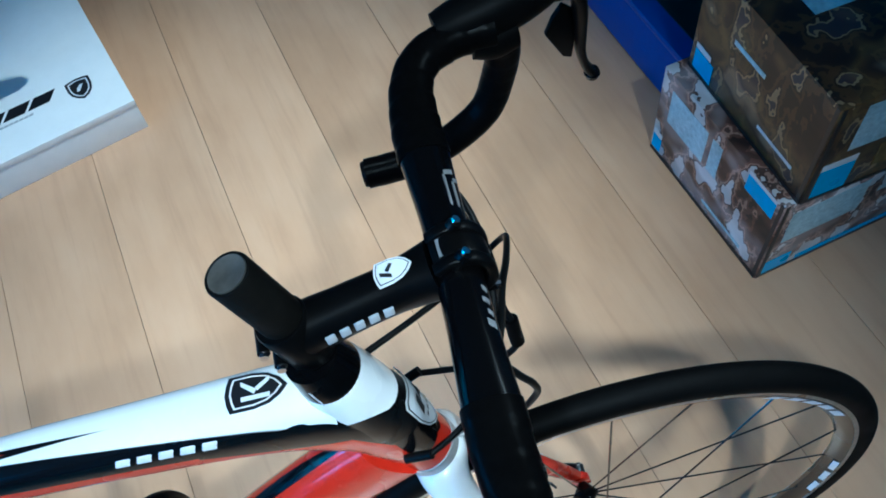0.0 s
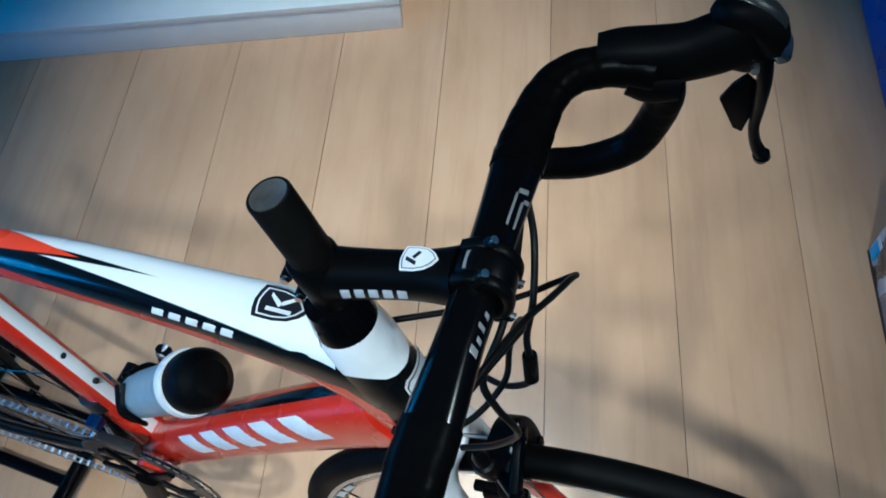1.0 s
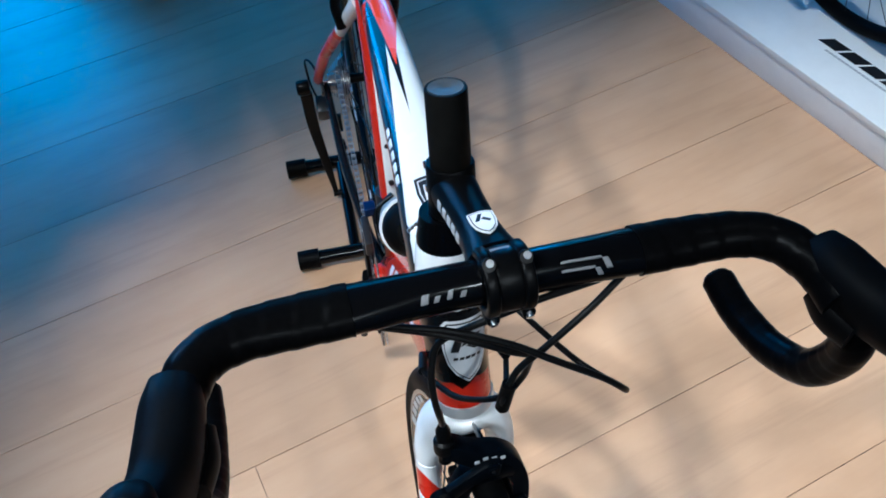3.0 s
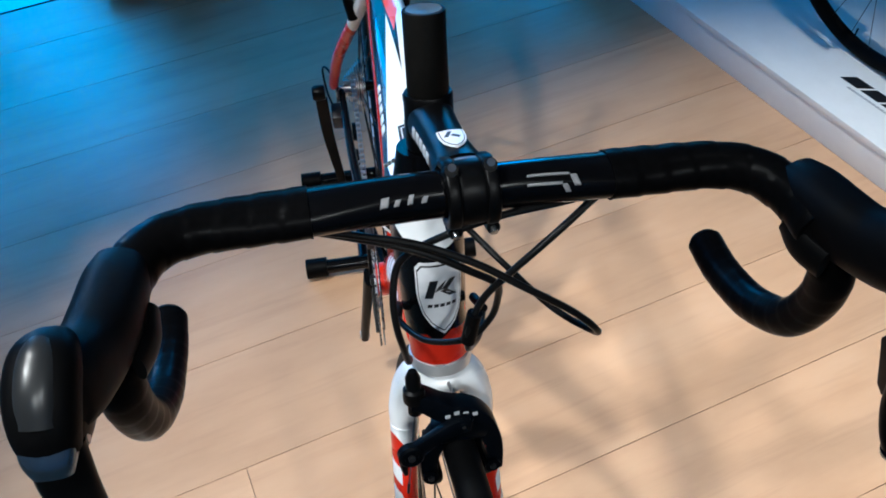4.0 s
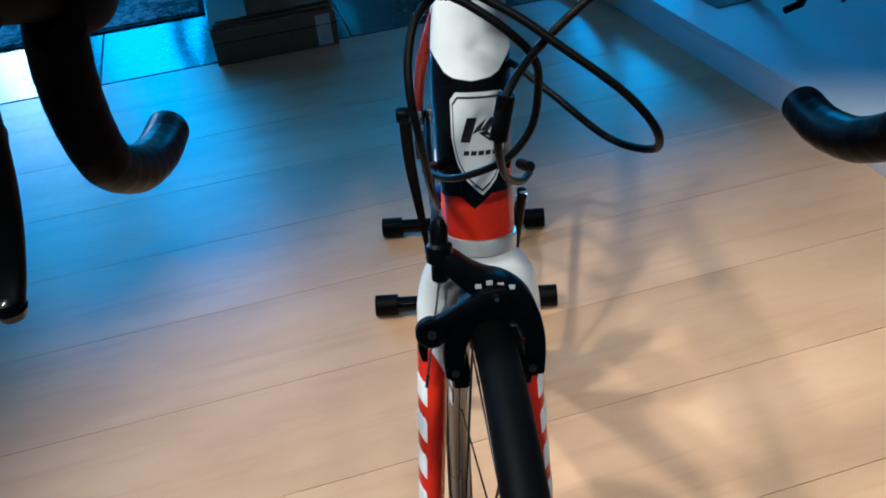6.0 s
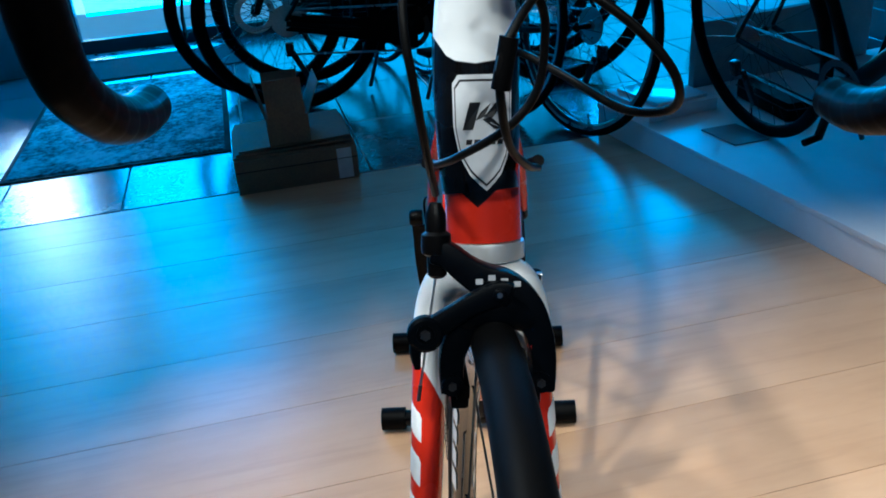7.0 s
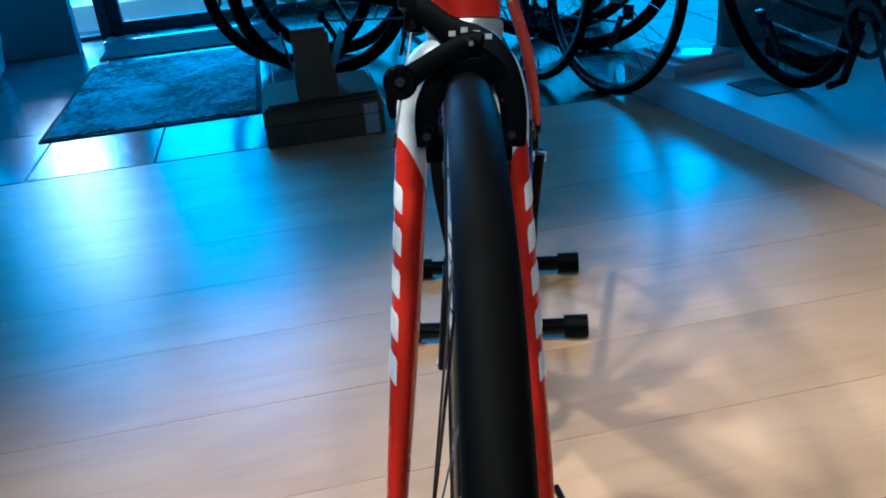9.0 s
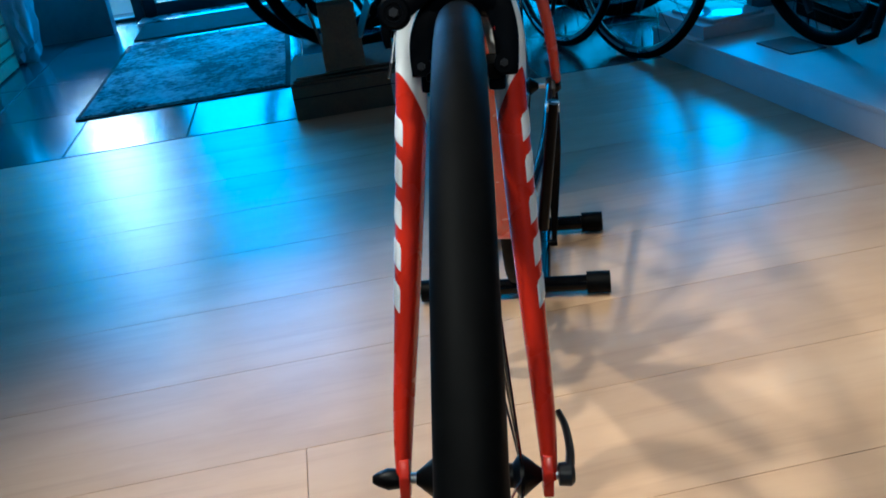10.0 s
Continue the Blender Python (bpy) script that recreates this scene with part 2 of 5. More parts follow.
def street_material():
    """The bright street outside as a glowing sheet: pale road below, brighter towards the sky."""
    mat = bpy.data.materials.new("bright_street")
    mat.use_nodes = True
    nt = mat.node_tree
    nt.nodes.remove(nt.nodes["Principled BSDF"])
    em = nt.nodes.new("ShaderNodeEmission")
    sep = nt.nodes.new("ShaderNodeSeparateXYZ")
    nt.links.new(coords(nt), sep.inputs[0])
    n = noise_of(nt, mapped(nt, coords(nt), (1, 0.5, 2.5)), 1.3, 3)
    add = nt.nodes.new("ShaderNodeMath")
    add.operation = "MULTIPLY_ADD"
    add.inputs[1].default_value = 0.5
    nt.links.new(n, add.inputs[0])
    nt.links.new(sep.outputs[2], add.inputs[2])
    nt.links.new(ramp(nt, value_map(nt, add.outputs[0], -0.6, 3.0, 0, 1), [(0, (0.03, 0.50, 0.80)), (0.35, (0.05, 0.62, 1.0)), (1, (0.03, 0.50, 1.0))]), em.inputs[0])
    # an added white glowing patch, placed so the tiles mirror a bright glint
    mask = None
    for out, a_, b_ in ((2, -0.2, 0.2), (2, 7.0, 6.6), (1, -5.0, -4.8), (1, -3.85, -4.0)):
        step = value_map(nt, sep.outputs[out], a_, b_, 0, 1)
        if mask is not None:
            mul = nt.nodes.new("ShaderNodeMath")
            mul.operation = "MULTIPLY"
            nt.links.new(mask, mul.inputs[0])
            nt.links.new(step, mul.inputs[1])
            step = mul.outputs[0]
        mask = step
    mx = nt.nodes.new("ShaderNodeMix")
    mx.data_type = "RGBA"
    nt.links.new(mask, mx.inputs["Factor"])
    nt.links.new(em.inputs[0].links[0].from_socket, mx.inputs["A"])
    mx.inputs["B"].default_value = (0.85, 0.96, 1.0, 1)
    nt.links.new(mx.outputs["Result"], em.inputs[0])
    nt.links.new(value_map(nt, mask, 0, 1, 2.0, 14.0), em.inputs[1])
    nt.links.new(em.outputs[0], nt.nodes["Material Output"].inputs[0])
    return mat


street = street_material()


# ---- mesh tools ----
def part(name, bm, material, parent=None, label="", smooth=True, m=None):
    mesh = bpy.data.meshes.new(name)
    bm.to_mesh(mesh)
    bm.free()
    for mt in (material if isinstance(material, (list, tuple)) else [material]):
        mesh.materials.append(mt)
    if smooth:
        mesh.shade_smooth()
        mesh.set_sharp_from_angle(angle=radians(38))
    ob = new(name, mesh)
    ob.parent = parent
    if m is not None:
        ob.matrix_basis = m
    if label:
        ob["label"] = label
    return ob


def again(ob, m, parent=None):
    """One more object on the same mesh."""
    o = new(ob.name.split(".")[0], ob.data)
    o.parent = parent or ob.parent
    o.matrix_basis = m
    return o


def thing(name, label, category, m=None, group="", kind=""):
    ob = new(name)
    ob.empty_display_size = 0.05
    if m is not None:
        ob.matrix_basis = m
    return tagged(ob, label, category, group, kind)


def smooth_path(pts, n):
    """n + 1 places and values along a curve through pts, evenly in arc length (Catmull-Rom)."""
    p = [np.array(q, float) for q in pts]
    p = [2 * p[0] - p[1]] + p + [2 * p[-1] - p[-2]]
    fine = []
    for i in range(1, len(p) - 2):
        for k in range(16):
            t = k / 16
            a, b, c, d = p[i - 1], p[i], p[i + 1], p[i + 2]
            fine.append(0.5 * (2 * b + (c - a) * t + (2 * a - 5 * b + 4 * c - d) * t * t + (3 * b - a - 3 * c + d) * t ** 3))
    fine.append(p[-2])
    fine = np.array(fine)
    run = np.concatenate([[0], np.cumsum(np.linalg.norm(np.diff(fine[:, :3], axis=0), axis=1))])
    at = np.linspace(0, run[-1], n + 1)
    return np.stack([np.interp(at, run, fine[:, k]) for k in range(fine.shape[1])], 1)


class Tube:
    """A tube along points (x, y, z, half width, half height). Its width lies along side."""

    def __init__(self, pts, side=(0, 1, 0), n=40, power=2.0, carry=False):
        pts = [(*q, q[3]) if len(q) == 4 else q for q in pts]
        self.q = smooth_path(pts, n)
        self.n, self.power = n, power
        side, self.axes, sign = Vector(side), [], 1
        for i in range(n + 1):
            t = Vector(self.q[min(i + 1, n)][:3] - self.q[max(i - 1, 0)][:3]).normalized()
            s = (side - t * side.dot(t)).normalized()
            if carry:
                side = s
            self.axes.append((s, t.cross(s)))
        if self.axes[n // 2][1].z < 0:
            self.axes = [(s, -w) for s, w in self.axes]

    def slice(self, u):
        x = min(max(u, 0), 1) * self.n
        i = min(int(x), self.n - 1)
        q = self.q[i] + (self.q[i + 1] - self.q[i]) * (x - i)
        s = self.axes[i][0].lerp(self.axes[i + 1][0], x - i).normalized()
        up = self.axes[i][1].lerp(self.axes[i + 1][1], x - i).normalized()
        return Vector(q[:3]), s, up, q[3], q[4]

    def at(self, u, a, off=0.0):
        c, s, up, ra, rb = self.slice(u)
        ca, sa = math.cos(a), math.sin(a)
        e = 2.0 / self.power
        x, y = math.copysign(abs(ca) ** e, ca), math.copysign(abs(sa) ** e, sa)
        return c + s * x * (ra + off) + up * y * (rb + off)

    def mesh(self, around=24, caps=True):
        bm = bmesh.new()
        uv = bm.loops.layers.uv.new("UVMap")
        rings = []
        for i in range(self.n + 1):
            ring = [bm.verts.new(self.at(i / self.n, 2 * math.pi * k / around)) for k in range(around)]
            rings.append(ring)
        for i in range(self.n):
            for k in range(around):
                k2 = (k + 1) % around
                f = bm.faces.new((rings[i][k], rings[i][k2], rings[i + 1][k2], rings[i + 1][k]))
                for loop, (uu, vv) in zip(f.loops, ((i, k), (i, k + 1), (i + 1, k + 1), (i + 1, k))):
                    loop[uv].uv = (uu / self.n, vv / around)
        if caps:
            bm.faces.new(rings[0])
            bm.faces.new(rings[-1][::-1])
        bmesh.ops.recalc_face_normals(bm, faces=bm.faces[:])
        return bm

    def patch(self, u0, u1, a0, a1, shear=0.0, off=0.0006, nu=6, na=6, bm=None):
        """A thin sheet that lies on the tube, between two places along it and two angles (degrees)."""
        bm = bm or bmesh.new()
        grid = []
        for i in range(nu + 1):
            row = []
            for k in range(na + 1):
                v = k / na
                u = u0 + (u1 - u0) * i / nu + shear * (v - 0.5)
                a = radians(a0 + (a1 - a0) * v)
                edge = i in (0, nu) or k in (0, na)
                row.append(bm.verts.new(self.at(u, a, -0.0004 if edge else off)))
            grid.append(row)
        faces = [bm.faces.new((grid[i][k], grid[i + 1][k], grid[i + 1][k + 1], grid[i][k + 1])) for i in range(nu) for k in range(na)]
        c = self.slice((u0 + u1) / 2)[0]
        for f in faces:
            f.normal_update()
            if f.normal.dot(f.calc_center_median() - c) < 0:
                f.normal_flip()
        return bm


def wound(tube, turns, step=0.0011, around=28, per=9):
    """Tape wound round a tube: each turn laps over the one before it."""
    bm = bmesh.new()
    rows = int(turns * per)
    rings = []
    for i in range(rows + 1):
        u = i / rows
        lap = [(u * turns + k / around) % 1.0 for k in range(around)]
        rings.append([bm.verts.new(tube.at(u, 2 * math.pi * k / around, step * min(lap[k], 8 * (1 - lap[k])))) for k in range(around)])
    for i in range(rows):
        for k in range(around):
            k2 = (k + 1) % around
            bm.faces.new((rings[i][k], rings[i][k2], rings[i + 1][k2], rings[i + 1][k]))
    bm.faces.new(rings[0])
    bm.faces.new(rings[-1][::-1])
    bmesh.ops.recalc_face_normals(bm, faces=bm.faces[:])
    return bm


def rod(a, b, r, around=12, r2=None, bm=None):
    """A straight round bar with closed ends."""
    bm = bm or bmesh.new()
    a, b = Vector(a), Vector(b)
    d = b - a
    rot = d.to_track_quat("Z", "Y").to_matrix().to_4x4()
    bmesh.ops.create_cone(bm, cap_ends=True, segments=around, radius1=r, radius2=r if r2 is None else r2, depth=d.length, matrix=Matrix.Translation((a + b) / 2) @ rot)
    return bm


def block(size, place=(0, 0, 0), bevel=0.0, m=None, bm=None, segs=2):
    """A box with eased edges, added to bm."""
    one = bmesh.new()
    bmesh.ops.create_cube(one, size=1, matrix=Matrix.Diagonal((*size, 1)))
    if bevel:
        bmesh.ops.bevel(one, geom=one.edges[:] + one.verts[:], offset=bevel, segments=segs, affect="EDGES", profile=0.6)
    bmesh.ops.transform(one, matrix=Matrix.Translation(place) @ (m or Matrix()), verts=one.verts)
    if bm is None:
        return one
    return merge(bm, one)


def merge(bm, other):
    tmp = bpy.data.meshes.new("tmp")
    other.to_mesh(tmp)
    other.free()
    bm.from_mesh(tmp)
    bpy.data.meshes.remove(tmp)
    return bm


def lathe(profile, around=32, m=None, closed=False):
    """A turned shape about z from (radius, height) pairs."""
    bm = bmesh.new()
    rings = [[bm.verts.new((r * math.cos(2 * math.pi * k / around), r * math.sin(2 * math.pi * k / around), z)) for k in range(around)] for r, z in profile]
    pairs = list(zip(rings, rings[1:])) + ([(rings[-1], rings[0])] if closed else [])
    for a, b in pairs:
        for k in range(around):
            bm.faces.new((a[k], a[(k + 1) % around], b[(k + 1) % around], b[k]))
    if not closed:
        if profile[0][0] > 1e-4:
            bm.faces.new(rings[0][::-1])
        if profile[-1][0] > 1e-4:
            bm.faces.new(rings[-1])
    bmesh.ops.remove_doubles(bm, verts=bm.verts[:], dist=1e-6)
    bmesh.ops.recalc_face_normals(bm, faces=bm.faces[:])
    if m is not None:
        bmesh.ops.transform(bm, matrix=m, verts=bm.verts)
    return bm


def plate(outline, thick, m=None, bevel=0.0):
    """A flat plate from an outline in x and y, thick along z."""
    bm = bmesh.new()
    lo = [bm.verts.new((x, y, 0)) for x, y in outline]
    f = bm.faces.new(lo)
    ext = bmesh.ops.extrude_face_region(bm, geom=[f])
    bmesh.ops.translate(bm, vec=(0, 0, thick), verts=[v for v in ext["geom"] if isinstance(v, bmesh.types.BMVert)])
    bmesh.ops.recalc_face_normals(bm, faces=bm.faces[:])
    if bevel:
        bmesh.ops.bevel(bm, geom=bm.edges[:], offset=bevel, segments=2, affect="EDGES", profile=0.5)
    if m is not None:
        bmesh.ops.transform(bm, matrix=m, verts=bm.verts)
    return bm


def basis(origin, x, y):
    """A pose with its x axis along x and its y axis nearly along y."""
    x = Vector(x).normalized()
    z = x.cross(Vector(y)).normalized()
    y = z.cross(x)
    m = Matrix((x, y, z)).transposed().to_4x4()
    m.translation = origin
    return m


SHIELD = [(-0.5, 0.42), (-0.28, 0.47), (0, 0.5), (0.28, 0.47), (0.5, 0.42), (0.5, 0.05), (0.42, -0.2), (0.24, -0.38), (0, -0.5), (-0.24, -0.38), (-0.42, -0.2), (-0.5, 0.05)]

# ---- the room: floor, tiles, walls, ceiling, shop front ----
PLANK = 0.2393
floor = thing("floor", "light oak laminate floor of long planks with fine dark joints", "floor", kind="structure")
sub = block((4.44, 7.0, 0.02), (0.08, 0.6, -0.0205))
part("underlay", sub, simple("dark_joint", (0.10, 0.065, 0.042), 0.9), floor, smooth=False)

tiles = thing("tile_floor", "dark glazed floor tiles with narrow grey grout lines at the entrance", "floor", kind="structure")
part("grout_bed", block((2.6, 7.0, 0.02), (-3.4395, 0.6, -0.0135)), grout, tiles, smooth=False)


def wall(name, size, place, label):
    ob = part(name, block(size, place), wall_paint, None, smooth=False)
    return tagged(ob, label, "wall", kind="structure")


wall("wall_north", (7.1, 0.12, 2.9), (-1.2, 4.16, 1.45), "white painted shop wall behind the display platform")
wall("wall_south", (7.1, 0.12, 2.9), (-1.2, -2.96, 1.45), "white painted shop wall beside the entrance")
wall("wall_east", (0.12, 7.2, 2.9), (2.36, 0.6, 1.45), "white painted rear shop wall")
tagged(part("ceiling", block((7.3, 7.5, 0.1), (-1.2, 0.6, 2.95)), wall_paint, None, smooth=False), "plain white shop ceiling", "ceiling", kind="structure")

# shop front at x = -4.45: piers, lintel, glazed door, side strip and large window
FX = -4.46
wall("wall_west", (0.14, 1.10, 2.9), (FX, -2.35, 1.45), "dark shop front pier beside the door")
tagged(part("wall_lintel", block((0.14, 5.95, 0.45), (FX, 1.175, 2.675)), wall_paint, None, smooth=False), "white lintel above the shop front", "wall", kind="structure")
tagged(part("wall_far", block((0.14, 0.6, 2.45), (FX, 3.85, 1.225)), wall_paint, None, smooth=False), "white pier at the end of the shop front", "wall", kind="structure")


def glazed(name, y0, y1, z0, z1, rail, label, category):
    """A metal frame round one pane."""
    t = thing(name, label, category, pose(FX, 0, 0), kind="structure")
    w, h, yc, zc = y1 - y0, z1 - z0, (y0 + y1) / 2, (z0 + z1) / 2
    part("window_frame", block((0.07, rail, h), (0, y0 + rail / 2, zc), 0.004), door_metal, t)
    part("window_frame", block((0.07, rail, h), (0, y1 - rail / 2, zc), 0.004), door_metal, t)
    part("bottom_rail", block((0.066, w - 2 * rail, rail * 1.1), (0, yc, z0 + rail * 0.55), 0.004), door_metal, t)
    part("top_rail", block((0.066, w - 2 * rail, rail), (0, yc, z1 - rail / 2), 0.004), door_metal, t)
    g = part("pane", block((0.008, w - 2 * rail, h - rail * 2.1), (0, yc, zc + rail * 0.05)), glass, t, smooth=False)
    g.visible_shadow = False
    return t


glazed("window_1", -1.80, -1.004, 0.0, 2.45, 0.016, "glazed shop window beside the door in a dark frame", "window")
tagged(part("wall_pier", block((0.12, 0.038, 2.45), (FX, -0.984, 1.225)), door_metal, None, smooth=False), "dark metal post between window and door", "wall", kind="structure")
door = glazed("door_1", -0.963, -0.14, 0.0, 2.45, 0.066, "closed glass shop door in a dark metal frame", "door")
part("door_handle", rod((0.07, -0.22, 0.85), (0.07, -0.22, 1.25), 0.012), dull_steel, door)
glazed("window_2", -0.135, 1.75, 0.0, 2.45, 0.06, "large shop window in a dark metal frame", "window")
glazed("window_3", 1.755, 3.55, 0.0, 2.45, 0.06, "large shop window in a dark metal frame", "window")
tagged(part("door_sill", block((0.16, 0.86, 0.012), (FX + 0.15, -0.55, 0.006), 0.003), dull_steel, None), "flat metal threshold strip at the shop door", "threshold", kind="structure")
tagged(part("pavement", block((14, 40, 0.05), (-11.6, 0, -0.05)), speckled("pale_pavement", (0.5, 0.51, 0.52), (0.62, 0.63, 0.64), 6, 0.8, 0.1), None, smooth=False), "pale pavement outside the shop front", "pavement", kind="structure")
tagged(part("backdrop", block((0.1, 60, 16), (-17, 0, 7.9)), street, None, smooth=False), "bright hazy street as a glowing backdrop with an added white patch", "backdrop", kind="structure")

# ---- mats at the entrance ----
def mat_thing(name, x0, x1, y0, y1, h, material, label):
    bm = block((x1 - x0, y1 - y0, h), ((x0 + x1) / 2, (y0 + y1) / 2, h / 2 + 0.0005), 0.003)
    return tagged(part(name, bm, material, None), label, "doormat")


door_mat = thing("entrance_mat", "grey speckled fibre entrance mat on the dark tiles", "doormat", pose(-3.13, -0.57, 0))
part("carpet", block((1.14, 0.72, 0.009), (0, 0, 0.0055), 0.003), mat_fibre, door_mat)
part("border", block((1.18, 0.76, 0.005), (0, 0, 0.003), 0.002), rubber, door_mat, "thin black rubber edge")
mat_thing("door_mat", -4.28, -3.82, -0.94, -0.1, 0.007, mat_dark, "dark ribbed mat in front of the shop door")

# ---- display platform ----
PLAT = pose(-0.37, 1.247, 0, 0, 0, 7.0)
platform = thing("display_platform", "long low white display platform on the oak floor", "platform", PLAT)
part("plinth", block((1.845, 1.57, 0.074), (-0.9235, 0.787, 0.037), 0.002), white_board, platform)
part("top_board", block((1.85, 1.58, 0.016), (-0.925, 0.79, 0.082), 0.002), white_board, platform)


def flat(name, outline, m, parent, material, thick=0.0008, label=""):
    return part(name, plate(outline, thick, m), material, parent, label, smooth=False)


def bars(name, n, length, height, m, parent, material, slant=0.25, gap=0.22, thick=0.0008):
    """A row of plain slanting bars in place of lettering, as one flat print; x along the row."""
    bm = bmesh.new()
    w = length / (n + (n - 1) * gap)
    for i in range(n):
        x = i * w * (1 + gap)
        sh = height * slant
        merge(bm, plate([(x, 0), (x + w, 0), (x + w + sh, height), (x + sh, height)], thick))
    bmesh.ops.transform(bm, matrix=m, verts=bm.verts)
    return part(name, bm, material, parent, smooth=False)


def ring(r0, r1, thick, m, around=48):
    bm = lathe([(r0, 0), (r1, 0), (r1, thick), (r0, thick)], around, closed=True)
    bmesh.ops.transform(bm, matrix=m, verts=bm.verts)
    return bm


TOPZ = 0.0901
bars("printed_word", 5, 0.275, 0.030, pose(-0.432, 0.108, TOPZ), platform, black_print, 0.7, 0.16)
bars("printed_line", 18, 0.2, 0.005, pose(-0.40, 0.092, TOPZ), platform, grey_print, 0.5)
sh = [(x * 0.055, y * 0.068) for x, y in SHIELD]
flat("printed_shield", sh, pose(-0.088, 0.104, TOPZ), platform, black_print)
sh = [(x * 0.044, y * 0.056) for x, y in SHIELD]
flat("printed_shield_line", sh, pose(-0.088, 0.104, TOPZ + 0.0004), platform, white_print)
sh = [(x * 0.038, y * 0.049) for x, y in SHIELD]
flat("printed_shield_field", sh, pose(-0.088, 0.104, TOPZ + 0.0008), platform, black_print)
flat("printed_shield_mark", [(-0.008, -0.010), (-0.002, -0.010), (0.010, 0.008), (0.003, 0.009), (-0.006, 0.0)], pose(-0.088, 0.106, TOPZ + 0.0012), platform, white_print)

# papers in a clear sleeve on the far end of the platform
for i, (dx, dy, w, d, h, mt) in enumerate(((0, 0, 0.27, 0.25, 0.040, white_board), (0.01, 0.0, 0.22, 0.19, 0.012, plastic_bag))):
    o = part("brochure_pad" if i == 0 else "plastic_sleeve", block((w, d, h), (0, 0, h / 2), 0.004), mt, None)
    o.matrix_basis = PLAT @ pose(-1.715 + dx, 0.150 + dy, 0.0904 + (0.0405 if i else 0), 0, 0, 4 * i)
    tagged(o, ("stack of white leaflets on the white platform", "shiny clear plastic sleeve on a stack of leaflets")[i], ("leaflets", "sleeve")[i])

# ---- cardboard box on the tile border ----
box = thing("cardboard_box", "long brown cardboard box with loose sheets on top and open flaps", "box", pose(-2.11, 0.008, 0))
part("box_body", block((0.30, 0.37, 0.106), (-0.15, 0.0, 0.053), 0.003), cardboard, box)
part("lid_seam", block((0.302, 0.372, 0.003), (-0.15, 0, 0.070)), simple("dark_slit", (0.03, 0.02, 0.015), 0.9), box, smooth=False)
part("tape", block((0.0012, 0.045, 0.096), (0.0004, 0.145, 0.054)), plastic_bag, box, "shiny clear packing tape", smooth=False)
for k in range(3):
    part("cardboard_sheet", block((0.285 - 0.006 * k, 0.362 - 0.012 * k, 0.0055), (0, 0, 0), 0.001), cardboard, box, "loose flat cardboard sheet", smooth=False, m=pose(-0.152 - 0.004 * k, 0.002 * (k - 1), 0.1105 + 0.0100 * k, 0.6 * (k - 1), 0.5, 1.2 * (k - 1)))
small = thing("small_carton", "small brown carton with raised open flaps on a larger box", "box", pose(-2.20, 0.0, 0.1372))
part("carton_body", block((0.16, 0.125, 0.085), (0, 0, 0.0425), 0.002), cardboard, small)
for y, tilt in ((-0.0635, 12), (0.0635, -24)):
    part("flap", block((0.155, 0.003, 0.10), (0, 0, 0.05)), cardboard, small, smooth=False, m=pose(0, y, 0.085, tilt, 0, 0))
part("flap", block((0.003, 0.11, 0.095), (0, 0, 0.0475)), cardboard, small, smooth=False, m=pose(-0.0815, 0, 0.085, 0, -14, 0))
part("flap", block((0.003, 0.11, 0.11), (0, 0, 0.055)), cardboard, small, smooth=False, m=pose(0.0815, 0, 0.085, 0, -6, 0))

# ---- low cabinet by the shop front with goods on it, wrapped goods in front ----
cab = thing("low_cabinet", "low grey display cabinet with goods on top by the window", "cabinet", pose(-4.12, -1.275, 0))
part("carcass", block((0.09, 0.62, 0.33), (-0.02, -0.11, 0.165), 0.003), grey_panel, cab)
part("cabinet_top", block((0.11, 0.64, 0.016), (-0.02, -0.11, 0.338), 0.003), white_board, cab)
random.seed(5)
for i in range(6):
    w, d, h = random.uniform(0.04, 0.07), random.uniform(0.05, 0.1), random.uniform(0.02, 0.07)
    o = part("goods_box", block((w, d, h), (0, 0, h / 2), 0.003), (satin_black, grey_panel, dark_metal)[i % 3], None, m=pose(-4.155 + 0.025 * (i % 2), -1.56 + 0.085 * i, 0.3465, 0, 0, random.uniform(-20, 20)))
    tagged(o, "small dark packaged accessory on a low cabinet", "package", "goods on the cabinet")

# ---- the road bike ----
bike = thing("road_bike", "red, white and black carbon road bike in a floor stand", "bicycle", BIKE)
BB = Vector((-0.585, 0, 0.28))
REAR = Vector((-0.985, 0, 0.352))
FRONT = Vector((0.019, 0.002, 0.352))
WHEEL_R = 0.352

# frame tubes
TT = Tube([(-0.212, 0, 0.8330, 0.0285, 0.0340), (-0.235, 0, 0.8328, 0.0290, 0.0335), (-0.265, 0, 0.8303, 0.0290, 0.0318), (-0.36, 0, 0.822, 0.026, 0.027), (-0.47, 0, 0.810, 0.0232, 0.0245), (-0.60, 0, 0.787, 0.0190, 0.0205), (-0.735, 0, 0.755, 0.0155, 0.0175)], n=60, power=2.9)
FAR_FLANK = [(-0.0863, 1, 0, 0.0488), (0.129, 0, -1, -0.8745)]
tt_paint = banded("top_tube_lacquer", WHITE, [
    (BLACK, [(-0.0863, -1, 0, 0.0488)]),
    (BLACK, FAR_FLANK),
    (RED, [(0.080, 0, -1, -0.8513), (1, 0, 0, -0.62)]),
    (BLACK, [(-0.040, -1, 0, 0.01544), (-0.040, 1, 0, 0.01544)]),
    ((0.80, 0.055, 0.012), [(-0.070, 1, 0, 0.0327), (-0.160, -1, 0, 0.0747)]),
    (BLACK, [(-1, 0, 0, 0.715)]),
], mirrored=False)
